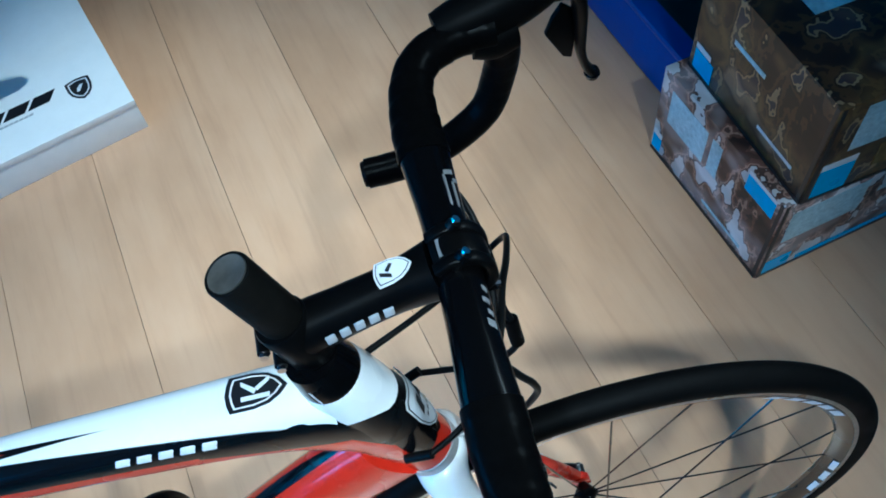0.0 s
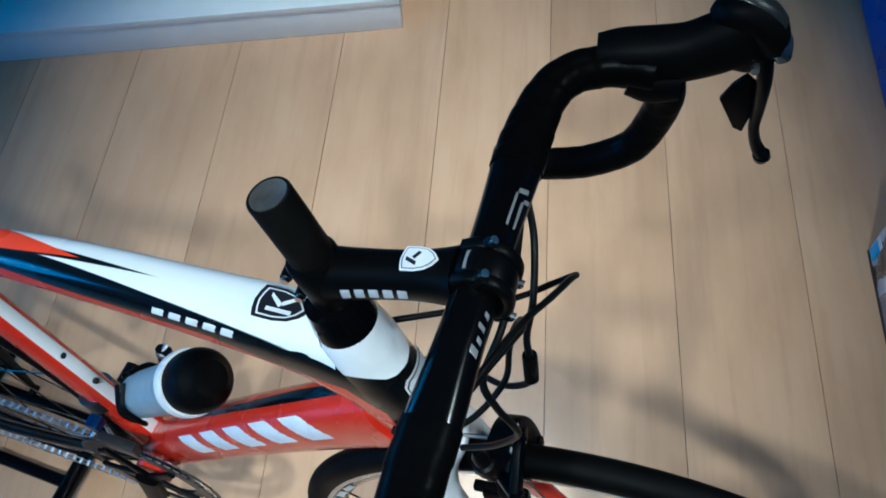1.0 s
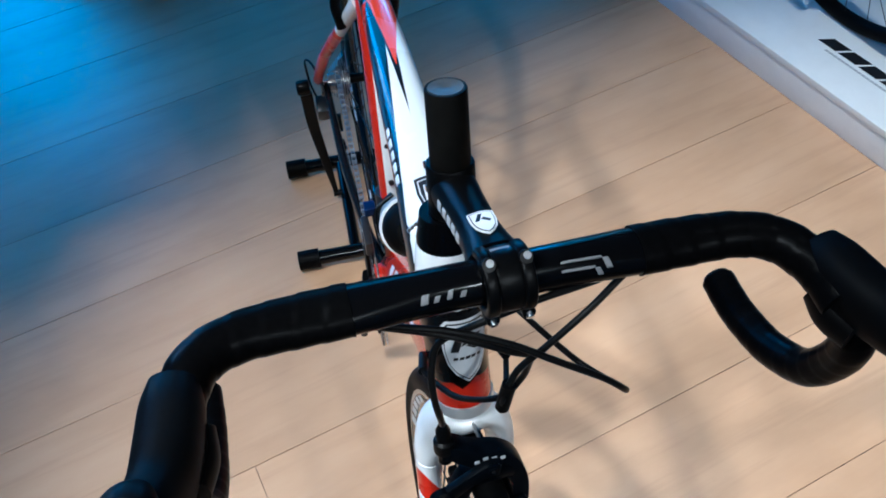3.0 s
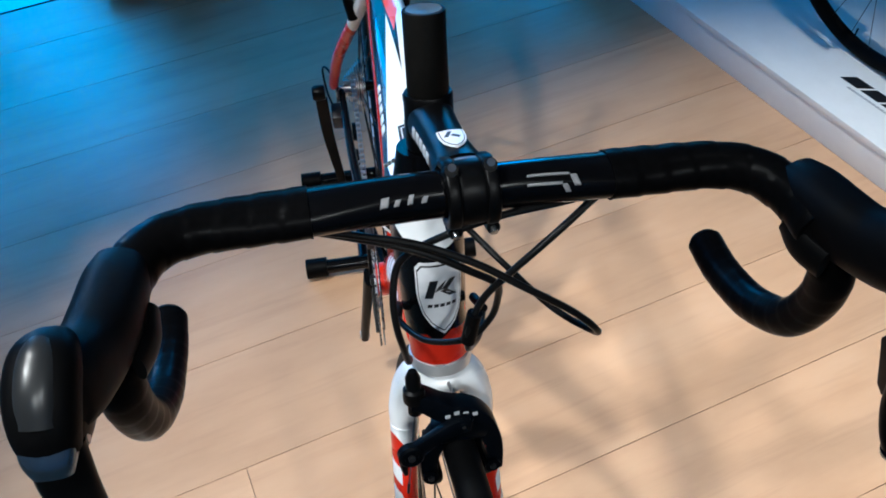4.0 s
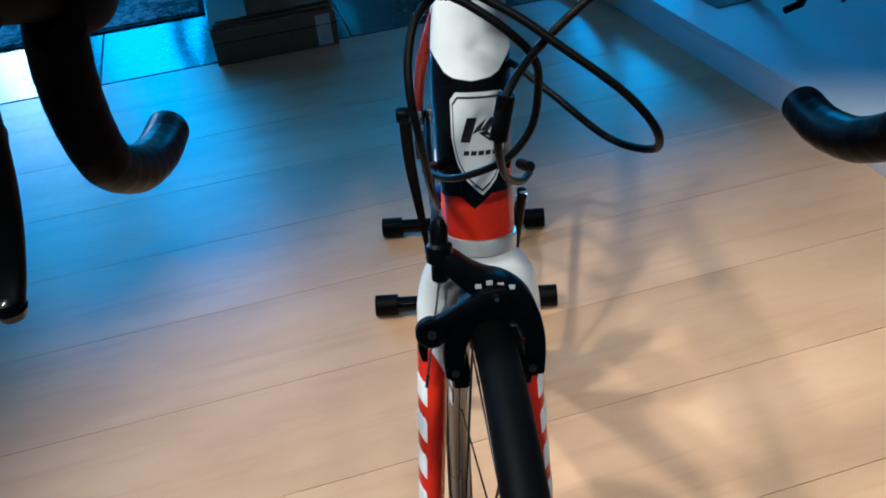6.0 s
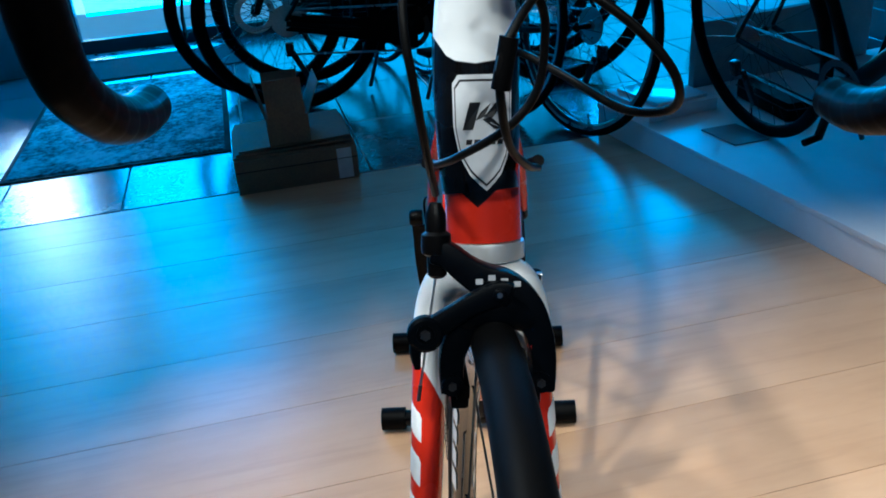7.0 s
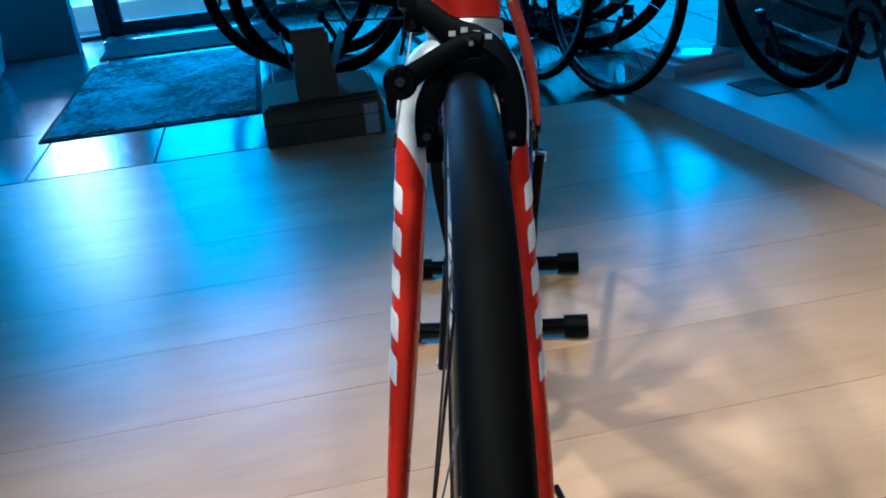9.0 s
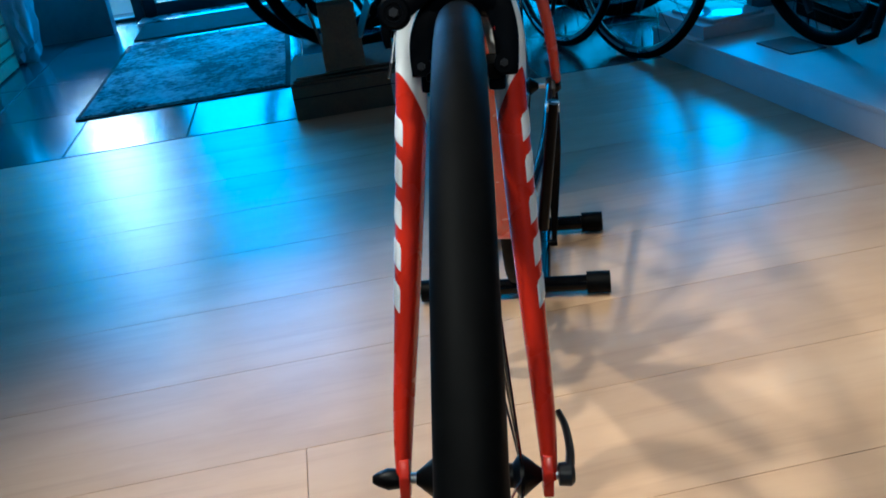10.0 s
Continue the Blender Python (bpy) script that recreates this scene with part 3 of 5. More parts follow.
top_tube = part("top_tube", TT.mesh(32), tt_paint, bike, "white top with black flanks and a red wedge")
DT = Tube([(-0.185, 0, 0.722, 0.026, 0.040), (-0.26, 0, 0.652, 0.027, 0.040), (-0.38, 0, 0.525, 0.028, 0.037), (-0.50, 0, 0.392, 0.029, 0.036), (-0.585, 0, 0.292, 0.031, 0.036)], n=50, power=2.6)
dt_paint = banded("down_tube_lacquer", RED, [(BLACK, [(-0.724, -1.2, 0.69, 0.6692)])])
down_tube = part("down_tube", DT.mesh(32), dt_paint, bike, "red flanks with white print and a black ridge")
ST = Tube([(-0.583, 0, 0.29, 0.024, 0.026), (-0.62, 0, 0.41, 0.018, 0.024), (-0.67, 0, 0.575, 0.017, 0.023), (-0.728, 0, 0.762, 0.018, 0.022)], n=40, power=2.4)
st_paint = banded("seat_tube_lacquer", RED, [(WHITE, [(0.957, -2.3, 0.29, -0.4710)]), (BLACK, [(0, 0, 1, 0.752)])])
seat_tube = part("seat_tube", ST.mesh(28), st_paint, bike, "red with a white front stripe")
HT = Tube([(*axis(0.402, 0, 0.004), 0.0272), (*axis(0.44, 0, 0.003), 0.0268), (*axis(0.48, 0, 0.001), 0.0288), (*axis(0.505), 0.0300), (*axis(0.53), 0.0297), (*axis(0.550), 0.0287), (*axis(0.566), 0.0272), (*axis(0.5755), 0.0258), (*axis(0.5795), 0.0246)], n=30)
ht_paint = banded("head_tube_lacquer", RED, [
    (BLACK, [(-0.292, 0, 0.956, -0.0 + axis(0.452).dot(UP)), ]),
    (BLACK, [(-0.292, -0.9, 0.956, axis(0.4265).dot(UP))]),
    (RED, [(*(-UP - 2.0 * FWD), -(UP + 2.0 * FWD).dot(axis(0.478)))]),
    (WHITE, [(-0.292, -0.15, 0.956, axis(0.5225).dot(UP)), (-0.292, -0.6, 0.956, axis(0.5165).dot(UP)), (-0.292, -1.5, 0.956, axis(0.499).dot(UP))]),
])
head_tube = part("head_tube", HT.mesh(40), ht_paint, bike, "red, black and white with a shield badge")
# the top tube runs into the head tube in one rounded sweep
HEAD = Tube([(-0.345, 0, 0.8234, 0.0258, 0.0266), (-0.300, 0, 0.8268, 0.0284, 0.0302), (-0.262, 0, 0.8290, 0.0302, 0.0345), (-0.232, 0, 0.8262, 0.0310, 0.0415), (-0.208, 0, 0.8140, 0.0308, 0.0445), (*axis(0.492, -0.006), 0.0296, 0.0372), (*axis(0.462, -0.002), 0.0280, 0.0300), (*axis(0.436, 0, 0.002), 0.0272, 0.0272)], n=72, power=2.5)
DIAG = UP + 2.0 * FWD
head_paint = banded("head_junction_lacquer", WHITE, [
    (BLACK, [(-0.0863, -1, 0, 0.0488)]),
    (BLACK, FAR_FLANK),
    (BLACK, [(-0.23, 0, -1, -0.800), (1, 0, 0, -0.262), (0, -1, 0, 0.018)]),
    (BLACK, [(-0.23, 0, -1, -0.800), (1, 0, 0, -0.262), (0, 1, 0, 0.018)]),
    (BLACK, [(1, 0, 0, -0.238), (*(-UP), -axis(0.5230).dot(UP))]),
    (RED, [(-0.045, 0, -1, -0.8082), (*(-DIAG), -DIAG.dot(axis(0.494))), (*(-FWD), -FWD.dot(axis(0, 0.006)))]),
    (RED, [(*(-UP), -axis(0.452).dot(UP)), (0.292, 0.9, -0.956, -axis(0.4265).dot(UP)), (0.292, -0.9, -0.956, -axis(0.4265).dot(UP))]),
], mirrored=False)
part("head_junction", HEAD.mesh(40), head_paint, bike, "white rounded nose with a black sweep and red beneath")
part("lower_headset_ring", lathe([(0.0262, 0), (0.0288, 0.0015), (0.0290, 0.011), (0.0284, 0.0135), (0.0262, 0.0140)], 36, basis(axis(0.3875, 0, 0.004), (0, 1, 0), -FWD)), ring_silver, bike, "satin silver headset ring")
cover = part("headset_cover", lathe([(0.0236, 0), (0.0252, 0.004), (0.0254, 0.010), (0.0240, 0.017), (0.0210, 0.0345)], 36, basis(axis(0.5705), (0, 1, 0), -FWD)), gloss_bar, bike, "black conical cover with a pale print")
bars("cover_print", 5, 0.020, 0.0042, basis(axis(0.5895, -0.0136, -0.0158), (0.62, -0.72, 0.1), UP + FWD * 0.1), cover, grey_print, 0.2, 0.3)
part("bottom_bracket_shell", rod(BB + Vector((0, -0.042, 0)), BB + Vector((0, 0.042, 0)), 0.027, 28), red_paint, bike)

# rear triangle
for sgn in (-1, 1):
    cs = Tube([(-0.60, sgn * 0.022, 0.282, 0.010, 0.016), (-0.68, sgn * 0.040, 0.292, 0.008, 0.014), (-0.82, sgn * 0.058, 0.312, 0.008, 0.012), (-0.975, sgn * 0.066, 0.350, 0.006, 0.011)], n=24)
    part("chainstay", cs.mesh(16), black_paint, bike)
    ss = Tube([(-0.722, sgn * 0.012, 0.725, 0.010, 0.012), (-0.770, sgn * 0.026, 0.66, 0.0098, 0.010), (-0.812, sgn * 0.040, 0.600, 0.0098, 0.009), (-0.847, sgn * 0.053, 0.550, 0.0098, 0.009), (-0.882, sgn * 0.064, 0.500, 0.0096, 0.009), (-0.930, sgn * 0.0735, 0.430, 0.0090, 0.009), (-0.980, sgn * 0.0790, 0.366, 0.0085, 0.010)], n=34)
    part("seatstay", ss.mesh(16), banded("seatstay_lacquer", RED, [(WHITE, [(0, 0, 1, 0.60), (0.82, -1.0, 0.57, 0.82 * -0.80 + 0.57 * 0.61 - 0.036)])]), bike)
    part("dropout", plate([(-0.02, -0.014), (0.02, -0.016), (0.03, 0.004), (0.006, 0.022), (-0.018, 0.016)], 0.006, basis(REAR + Vector((0, sgn * 0.074 + 0.003, 0)), (1, 0, 0), (0, 0, 1)), 0.001), dark_metal, bike)

# rear brake behind the seat tube
part("rear_brake_arm", Tube([(-0.765, -0.036, 0.648, 0.005, 0.007), (-0.772, -0.040, 0.690, 0.006, 0.008), (-0.778, -0.022, 0.722, 0.006, 0.009), (-0.780, 0.0, 0.728, 0.007, 0.010), (-0.778, 0.022, 0.722, 0.006, 0.009), (-0.772, 0.040, 0.690, 0.006, 0.008), (-0.765, 0.036, 0.648, 0.005, 0.007)], side=(1, 0, 0.2), n=36, carry=True).mesh(12), satin_black, bike, "black rear brake arch")
part("rear_brake_arm", Tube([(-0.790, 0.010, 0.726, 0.005, 0.008), (-0.792, -0.020, 0.734, 0.005, 0.007), (-0.792, -0.046, 0.728, 0.005, 0.006)], side=(1, 0, 0.2), n=12).mesh(12), satin_black, bike)
part("rear_brake_bolt", rod((-0.765, 0, 0.726), (-0.799, 0, 0.728), 0.0045, 12), dull_steel, bike)
part("seatstay_bridge", rod((-0.768, -0.034, 0.662), (-0.768, 0.034, 0.662), 0.007, 14), black_paint, bike)

# fork: crown and two blades, on the steered axis
fork = part("fork_crown", Tube([(*axis(0.307, 0.006, -0.0370), 0.016, 0.013), (*axis(0.343, 0.004, -0.0345), 0.018, 0.015), (*axis(0.370, 0.003, -0.023), 0.023, 0.017), (*axis(0.3725, 0.003, 0), 0.027, 0.0165), (*axis(0.370, 0.003, 0.023), 0.023, 0.017), (*axis(0.343, 0.004, 0.0345), 0.018, 0.015), (*axis(0.307, 0.006, 0.0370), 0.016, 0.013)], side=FWD, n=44, carry=True).mesh(28), white_paint, bike, "gloss white fork crown", m=STEER @ Matrix.Translation(Vector((0, 0.001, 0))))
blade_paint = banded("fork_blade_lacquer", RED, [(WHITE, [(-0.292 - 0.956 * 0.72, -1.9, 0.956 - 0.292 * 0.72, axis(0.308, 0.0).dot(UP) - 0.72 * axis(0.308, 0.022).dot(FWD) - 1.9 * 0.0405)])])
BLADES = {}
for sgn in (-1, 1):
    tb = Tube([(*axis(0.324, 0.006, sgn * 0.0370), 0.0125, 0.0165), (*axis(0.25, 0.016, sgn * 0.0410), 0.0120, 0.0165), (*axis(0.15, 0.037, sgn * 0.0475), 0.0102, 0.0145), (*axis(0.06, 0.056, sgn * 0.0540), 0.0082, 0.0110), (*axis(0.024, 0.0625, sgn * 0.0558), 0.0066, 0.0095), (*axis(0.006, 0.0655, sgn * 0.0562), 0.0054, 0.0085)], n=40)
    BLADES[sgn] = tb
    blade = part("fork_blade", tb.mesh(24), blade_paint, bike, "red blade with white print, white above", m=STEER)
    word = bmesh.new()
    for i in range(5):
        u0 = 0.125 + 0.098 * i
        a0, a1 = (176, 112) if sgn < 0 else (4, 68)
        tb.patch(u0, u0 + 0.070, a0, a1, shear=0.03, bm=word)
    part("printed_word", word, white_print, blade)
    part("fork_tip", plate([(-0.010, -0.016), (0.010, -0.016), (0.012, 0.004), (0.007, 0.016), (-0.007, 0.016), (-0.012, 0.004)], 0.008, basis(axis(0.0115, 0.066, sgn * 0.0545 + 0.004), FWD, UP), 0.0015), red_paint, bike, m=STEER)

# steerer, stem, spacers
worn_cap = simple("worn_grey_cap", (0.075, 0.070, 0.062), 0.5, vary=0.6, grain=60, relief=0.1, spec=0.3)
spacer = part("steerer_spacer", lathe([(0.0156, 0), (0.0160, 0.001), (0.0160, 0.0615), (0.0154, 0.0630), (0.0140, 0.0630), (0.0134, 0.0618)], 36, basis(axis(0.6515, 0.005), (0, 1, 0), -FWD)), matte_black, bike, "tall matt black spacer over the uncut steerer", m=STEM_M)
part("steerer_plug", lathe([(0.0133, 0), (0.0133, 0.0016), (0.0105, 0.0009), (0.005, 0.0007), (0.0035, 0.0002)], 28, basis(axis(0.7132, 0.005), (0, 1, 0), -FWD)), worn_cap, spacer)
STEM = Tube([(*axis(0.629, 0.006), 0.0185, 0.0205), (*axis(0.630, 0.04), 0.0165, 0.0180), (*axis(0.630, 0.075), 0.0160, 0.0175), (*axis(0.630, 0.098), 0.0185, 0.0185), (*axis(0.630, 0.109), 0.0210, 0.0190)], n=30, power=2.3)
sb = STEM.mesh(28)
merge(sb, lathe([(0.0185, 0), (0.0192, 0.002), (0.0192, 0.043), (0.0182, 0.0450)], 32, basis(axis(0.6062, 0.003), (0, 1, 0), -FWD)))
for ds in (-0.011, 0.011):
    rod(axis(0.629 + ds, -0.017, -0.013), axis(0.629 + ds, -0.017, 0.013), 0.0045, 14, bm=sb)
stem = part("stem", sb, satin_black, bike, "satin black stem with a white shield", m=STEM_M)
for ds in (-0.011, 0.011):
    part("clamp_bolt", rod(axis(0.629 + ds, -0.017, -0.0165), axis(0.629 + ds, -0.017, -0.0130), 0.0032, 12), chrome, stem)
m = basis(axis(0.6491, 0.086), (0, 1, 0), -FWD)
flat("shield_badge", [(x * 0.0190, y * 0.0270) for x, y in SHIELD], m @ pose(0, 0, -0.0005, 0, 0, 180) @ pose(0, 0, 0, 0, 0, 180), stem, white_print, 0.0012)
flat("shield_line", [(x * 0.0167, y * 0.0243) for x, y in SHIELD], m @ pose(0, 0, 0.0004), stem, black_print, 0.0006)
flat("shield_field", [(x * 0.0155, y * 0.0227) for x, y in SHIELD], m @ pose(0, 0, 0.0007), stem, white_print, 0.0006)
flat("shield_mark", [(-0.006, 0.001), (-0.003, 0.001), (0.001, 0.009), (-0.002, 0.009)], m @ pose(0, 0, 0.0010), stem, black_print, 0.0006)
flat("shield_mark", [(-0.001, 0.003), (0.004, -0.001), (0.0055, 0.001), (0.001, 0.005)], m @ pose(0, 0, 0.0010), stem, black_print, 0.0006)
word = bmesh.new()
for i in range(5):
    STEM.patch(0.17 + 0.105 * i, 0.25 + 0.105 * i, 166, 196, shear=-0.03, bm=word)
part("printed_word", word, grey_print, stem)
def face_band(y, half, out):
    ring_ = [(0.612, 0.112), (0.607, 0.126), (0.615, 0.141), (0.630, 0.1445), (0.643, 0.139), (0.650, 0.126), (0.647, 0.112)]
    return Tube([(*axis(0.629 + (s - 0.629) * out, 0.124 + (f - 0.124) * out, y), half, 0.0035) for s, f in ring_], n=30, power=4, carry=True).mesh(16)


face = part("faceplate", face_band(0, 0.0100, 0.89), satin_black, bike, "black faceplate with four bright bolts", m=STEM_M)
for y in (-0.0128, 0.0128):
    part("clamp_band", face_band(y, 0.0044, 0.96), satin_black, face)
    for s_, f_ in ((0.648, 0.130), (0.6105, 0.135)):
        part("bolt_ear", rod(axis(s_ - 0.004, f_ - 0.006, y), axis(s_ + (0.0035 if s_ > 0.63 else -0.003), f_ + 0.005, y), 0.0047, 16), satin_black, face)
for y in (-0.0128, 0.0128):
    for s, f, ds, df in ((0.652, 0.134, 0.0035, 0.0045), (0.6065, 0.139, -0.003, 0.005)):
        part("bolt", rod(axis(s - ds, f - df, y), axis(s + ds * 0.6, f + df * 0.6, y), 0.0028, 14), chrome, face)
flat("face_print", [(-0.007, -0.004), (0.007, -0.004), (0.007, 0.004), (-0.007, 0.004)], basis(axis(0.6500, 0.122), (0, 1, 0), -FWD), face, dim_print, 0.0006)

# handlebar: flat centre, bends, ramps, drops
def bar_half(sgn):
    return [(x, sgn * y, z, a, b) for x, y, z, a, b in ((-0.1075, 0.0, 0.9600, 0.0160, 0.0160), (-0.1080, 0.045, 0.9595, 0.0160, 0.0160), (-0.1088, 0.100, 0.9572, 0.0185, 0.0135), (-0.1090, 0.135, 0.9560, 0.0180, 0.0135), (-0.1045, 0.175, 0.9580, 0.0160, 0.0145), (-0.0905, 0.200, 0.9610, 0.0152, 0.0150), (-0.0620, 0.2135, 0.9635, 0.0152, 0.0152), (-0.0300, 0.2155, 0.9645, 0.0152, 0.0152))]


def drop_half(sgn):
    rows = ((-0.040, 0.2150, 0.9645, 0.0155, 0), (-0.0261, 0.2220, 0.9545, 0.0152, 0.3), (-0.0186, 0.2262, 0.9293, 0.0150, 0.7), (-0.0230, 0.2290, 0.8939, 0.0148, 1), (-0.0370, 0.2280, 0.8575, 0.0146, 1), (-0.0680, 0.2260, 0.8318, 0.0146, 1), (-0.0969, 0.2258, 0.8185, 0.0146, 1), (-0.1253, 0.2255, 0.8111, 0.0146, 1), (-0.1553, 0.2260, 0.8089, 0.0144, 1))
    return [(x, sgn * y + 0.006 * f, z, r) for x, y, z, r, f in rows]


centre = [(x, y, z, a, b) for x, y, z, a, b in [p for p in bar_half(-1)[2::-1]] + bar_half(1)[1:3]]
BAR = Tube(centre, side=(1, 0, 0), n=60, carry=True)
bar = part("handlebar", BAR.mesh(28), gloss_bar, bike, "glossy black drop handlebar with grey prints", m=BAR_M)
hook = bmesh.new()
for a0, a1, u1 in ((58, 66, 0.855), (36, 44, 0.825)):
    BAR.patch(0.690, u1, a0, a1, bm=hook)
BAR.patch(0.850, 0.876, 30, 62, shear=-0.016, bm=hook)
BAR.patch(0.820, 0.842, 14, 40, shear=-0.016, bm=hook)
part("printed_mark", hook, dim_print, bar)
word = bmesh.new()
for i, (w, a1) in enumerate(((0.030, 56), (0.020, 46), (0.020, 54), (0.020, 46))):
    BAR.patch(0.222 + 0.044 * i, 0.222 + 0.044 * i + w, 28, a1, shear=0.010, bm=word)
part("printed_word", word, dim_print, bar)
for sgn in (-1, 1):
    tp = Tube([(x, y, z, a + 0.0008, b + 0.0008) for x, y, z, a, b in bar_half(sgn)[2:]], side=(1, 0, 0), n=40, carry=True)
    part("bar_tape", wound(tp, 8, 0.0008), tape, bike, "matt black wrapped handlebar tape", m=BAR_M)
    dp = Tube(drop_half(sgn), side=(0, 1, 0), n=60, carry=True)
    drop = part("drop_tape", wound(dp, 15, 0.0003), tape, bike, "matt black wrapped handlebar tape", m=BAR_M)
    e, e2 = Vector(drop_half(sgn)[-1][:3]), Vector(drop_half(sgn)[-2][:3])
    d = (e - e2).normalized()
    part("bar_plug", rod(e - d * 0.002, e + d * 0.004, 0.0138, 22, 0.0118), rubber, drop)

    # brake and shift lever: hood, horn, plate, blade, paddle
    def side(rows):
        return [(x, sgn * y + 0.003, z, *r) for x, y, z, *r in rows]

    hood = Tube(side([(-0.0740, 0.2165, 0.9655, 0.0162, 0.0170), (-0.0560, 0.2190, 0.9685, 0.0190, 0.0205), (-0.0300, 0.2225, 0.9715, 0.0195, 0.0225), (-0.0080, 0.2270, 0.9760, 0.0182, 0.0228), (0.0120, 0.2320, 0.9850, 0.0176, 0.0240), (0.0260, 0.2365, 0.9935, 0.0168, 0.0225), (0.0340, 0.2385, 0.9960, 0.0140, 0.0170)]), n=40, power=2.3)
    lever = part("brake_lever_hood", hood.mesh(28), rubber, bike, "soft black rubber lever hood", m=BAR_M)
    part("hood_rib", Tube(side([(-0.0480, 0.2010, 0.9560, 0.004, 0.010), (-0.0300, 0.2020, 0.9530, 0.005, 0.012), (-0.0100, 0.2080, 0.9540, 0.004, 0.011)]), n=14).mesh(14), rubber, lever)
    part("lever_bracket", Tube(side([(0.0180, 0.2350, 0.978, 0.0135, 0.014), (0.0360, 0.2390, 0.974, 0.0130, 0.015), (0.0480, 0.2405, 0.968, 0.0100, 0.011)]), n=12, power=3).mesh(20), satin_black, lever)
    horn = part("horn_cap", Tube(side([(0.0040, 0.2340, 1.0040, 0.0085, 0.0080), (0.0100, 0.2352, 1.0095, 0.0140, 0.0115), (0.0200, 0.2372, 1.0120, 0.0172, 0.0135), (0.0330, 0.2392, 1.0060, 0.0178, 0.0140), (0.0440, 0.2402, 0.9950, 0.0168, 0.0130), (0.0500, 0.2405, 0.9830, 0.0145, 0.0105)]), n=26, power=2.3).mesh(26), rubber, lever, "rounded black horn")
    part("cap_panel", Tube(side([(0.0150, 0.2362, 1.0135, 0.0070, 0.0130), (0.0230, 0.2377, 1.0135, 0.0115, 0.0135), (0.0340, 0.2393, 1.0068, 0.0125, 0.0146), (0.0435, 0.2402, 0.9972, 0.0115, 0.0140)]), n=18, power=2.4).mesh(22), cap_grey, horn, "smooth dark grey cap panel")
    part("name_plate", Tube(side([(0.0480, 0.2405, 0.9900, 0.0140, 0.0095), (0.0545, 0.2407, 0.9825, 0.0130, 0.0085), (0.0585, 0.2408, 0.9750, 0.0100, 0.0060)]), n=10, power=2.8).mesh(20), plate_metal, lever, "polished blue grey metal plate")
    bl = Tube(side([(0.0440, 0.2410, 0.9780, 0.0145, 0.0065), (0.0510, 0.2420, 0.9500, 0.0150, 0.0060), (0.0545, 0.2440 + 0.003 * sgn, 0.9180, 0.0128, 0.0052), (0.0570, 0.2465 + 0.004 * sgn, 0.8880, 0.0106, 0.0045), (0.0640, 0.2490 + 0.005 * sgn, 0.8640, 0.0086, 0.0042), (0.0720, 0.2505 + 0.006 * sgn, 0.8500, 0.0070, 0.0045)]), n=30, power=2.6)
    blade = part("brake_lever_blade", bl.mesh(18), satin_black, lever, "broad black lever blade")
    part("lever_tip", lathe([(0.0, -0.008), (0.0060, -0.005), (0.0080, 0.0), (0.0060, 0.005), (0, 0.0075)], 16, pose(0.0725, sgn * 0.2507 + 0.009, 0.848)), gloss_bar, blade)
    pad = plate([(0.0, 0.0), (0.010, 0.012), (0.018, 0.004), (0.020, -0.022), (0.014, -0.050), (0.006, -0.046), (-0.008, -0.016)], 0.006, basis((0.0300, sgn * 0.2465 + 0.009, 0.930), (1, 0, 0.1), (0.1, 0, 1)), 0.0015)
    part("shift_paddle", pad, satin_black, lever, "flat black shift paddle")
    part("pivot_pin", rod((0.0400, sgn * 0.2405 - 0.017, 0.972), (0.0400, sgn * 0.2405 + 0.017, 0.972), 0.0032, 12), dull_steel, lever, "bright steel pin")

# cables
def cable(pts, r=0.0027, name="cable", label="thin black cable sleeve", n=60, steer=True):
    return part(name, Tube([(*p, r) for p in pts], side=(0.3, 0.9, 0.2), n=n, carry=True).mesh(10), cable_black, bike, label, m=STEER if steer else None)


cable([(-0.108, -0.150, 0.958), (-0.104, -0.10, 0.946), (-0.094, -0.05, 0.940), (-0.086, -0.018, 0.936), (-0.078, 0.019, 0.920), (-0.070, 0.050, 0.900), (-0.063, 0.086, 0.874), (-0.062, 0.107, 0.849), (-0.076, 0.110, 0.827), (-0.108, 0.088, 0.817), (-0.150, 0.056, 0.827), (-0.190, 0.031, 0.832), (-0.222, 0.016, 0.826)], n=90, steer=False)
cable([(-0.108, 0.122, 0.958), (-0.104, 0.104, 0.944), (-0.09, 0.077, 0.93), (-0.080, 0.045, 0.905), (-0.078, 0.025, 0.880), (-0.069, 0.014, 0.858), (-0.072, 0.014, 0.832), (-0.092, 0.020, 0.800), (-0.118, 0.032, 0.778), (-0.150, 0.041, 0.764)], n=70, steer=False)
cable([(-0.108, -0.14, 0.958), (-0.104, -0.09, 0.942), (-0.092, -0.04, 0.934), (-0.084, -0.01, 0.926), (-0.080, 0.018, 0.908), (-0.086, 0.036, 0.885), (-0.092, 0.039, 0.860), (-0.094, 0.035, 0.833), (-0.092, 0.018, 0.812), (-0.108, -0.009, 0.790), (-0.130, -0.024, 0.776), (-0.152, -0.034, 0.768)], n=90, steer=False)
cable([(-0.108, 0.115, 0.958), (-0.103, 0.09, 0.947), (-0.092, 0.038, 0.950), (-0.088, -0.002, 0.940), (-0.092, -0.030, 0.916), (-0.080, -0.038, 0.896), (-0.068, -0.038, 0.874), (-0.066, -0.034, 0.846), (-0.085, -0.030, 0.800), (-0.113, -0.027, 0.762)], n=80, steer=False)
part("cable_joiner", rod((-0.0735, 0.0185, 0.870), (-0.0695, 0.0135, 0.842), 0.0056, 14), rubber, bike)
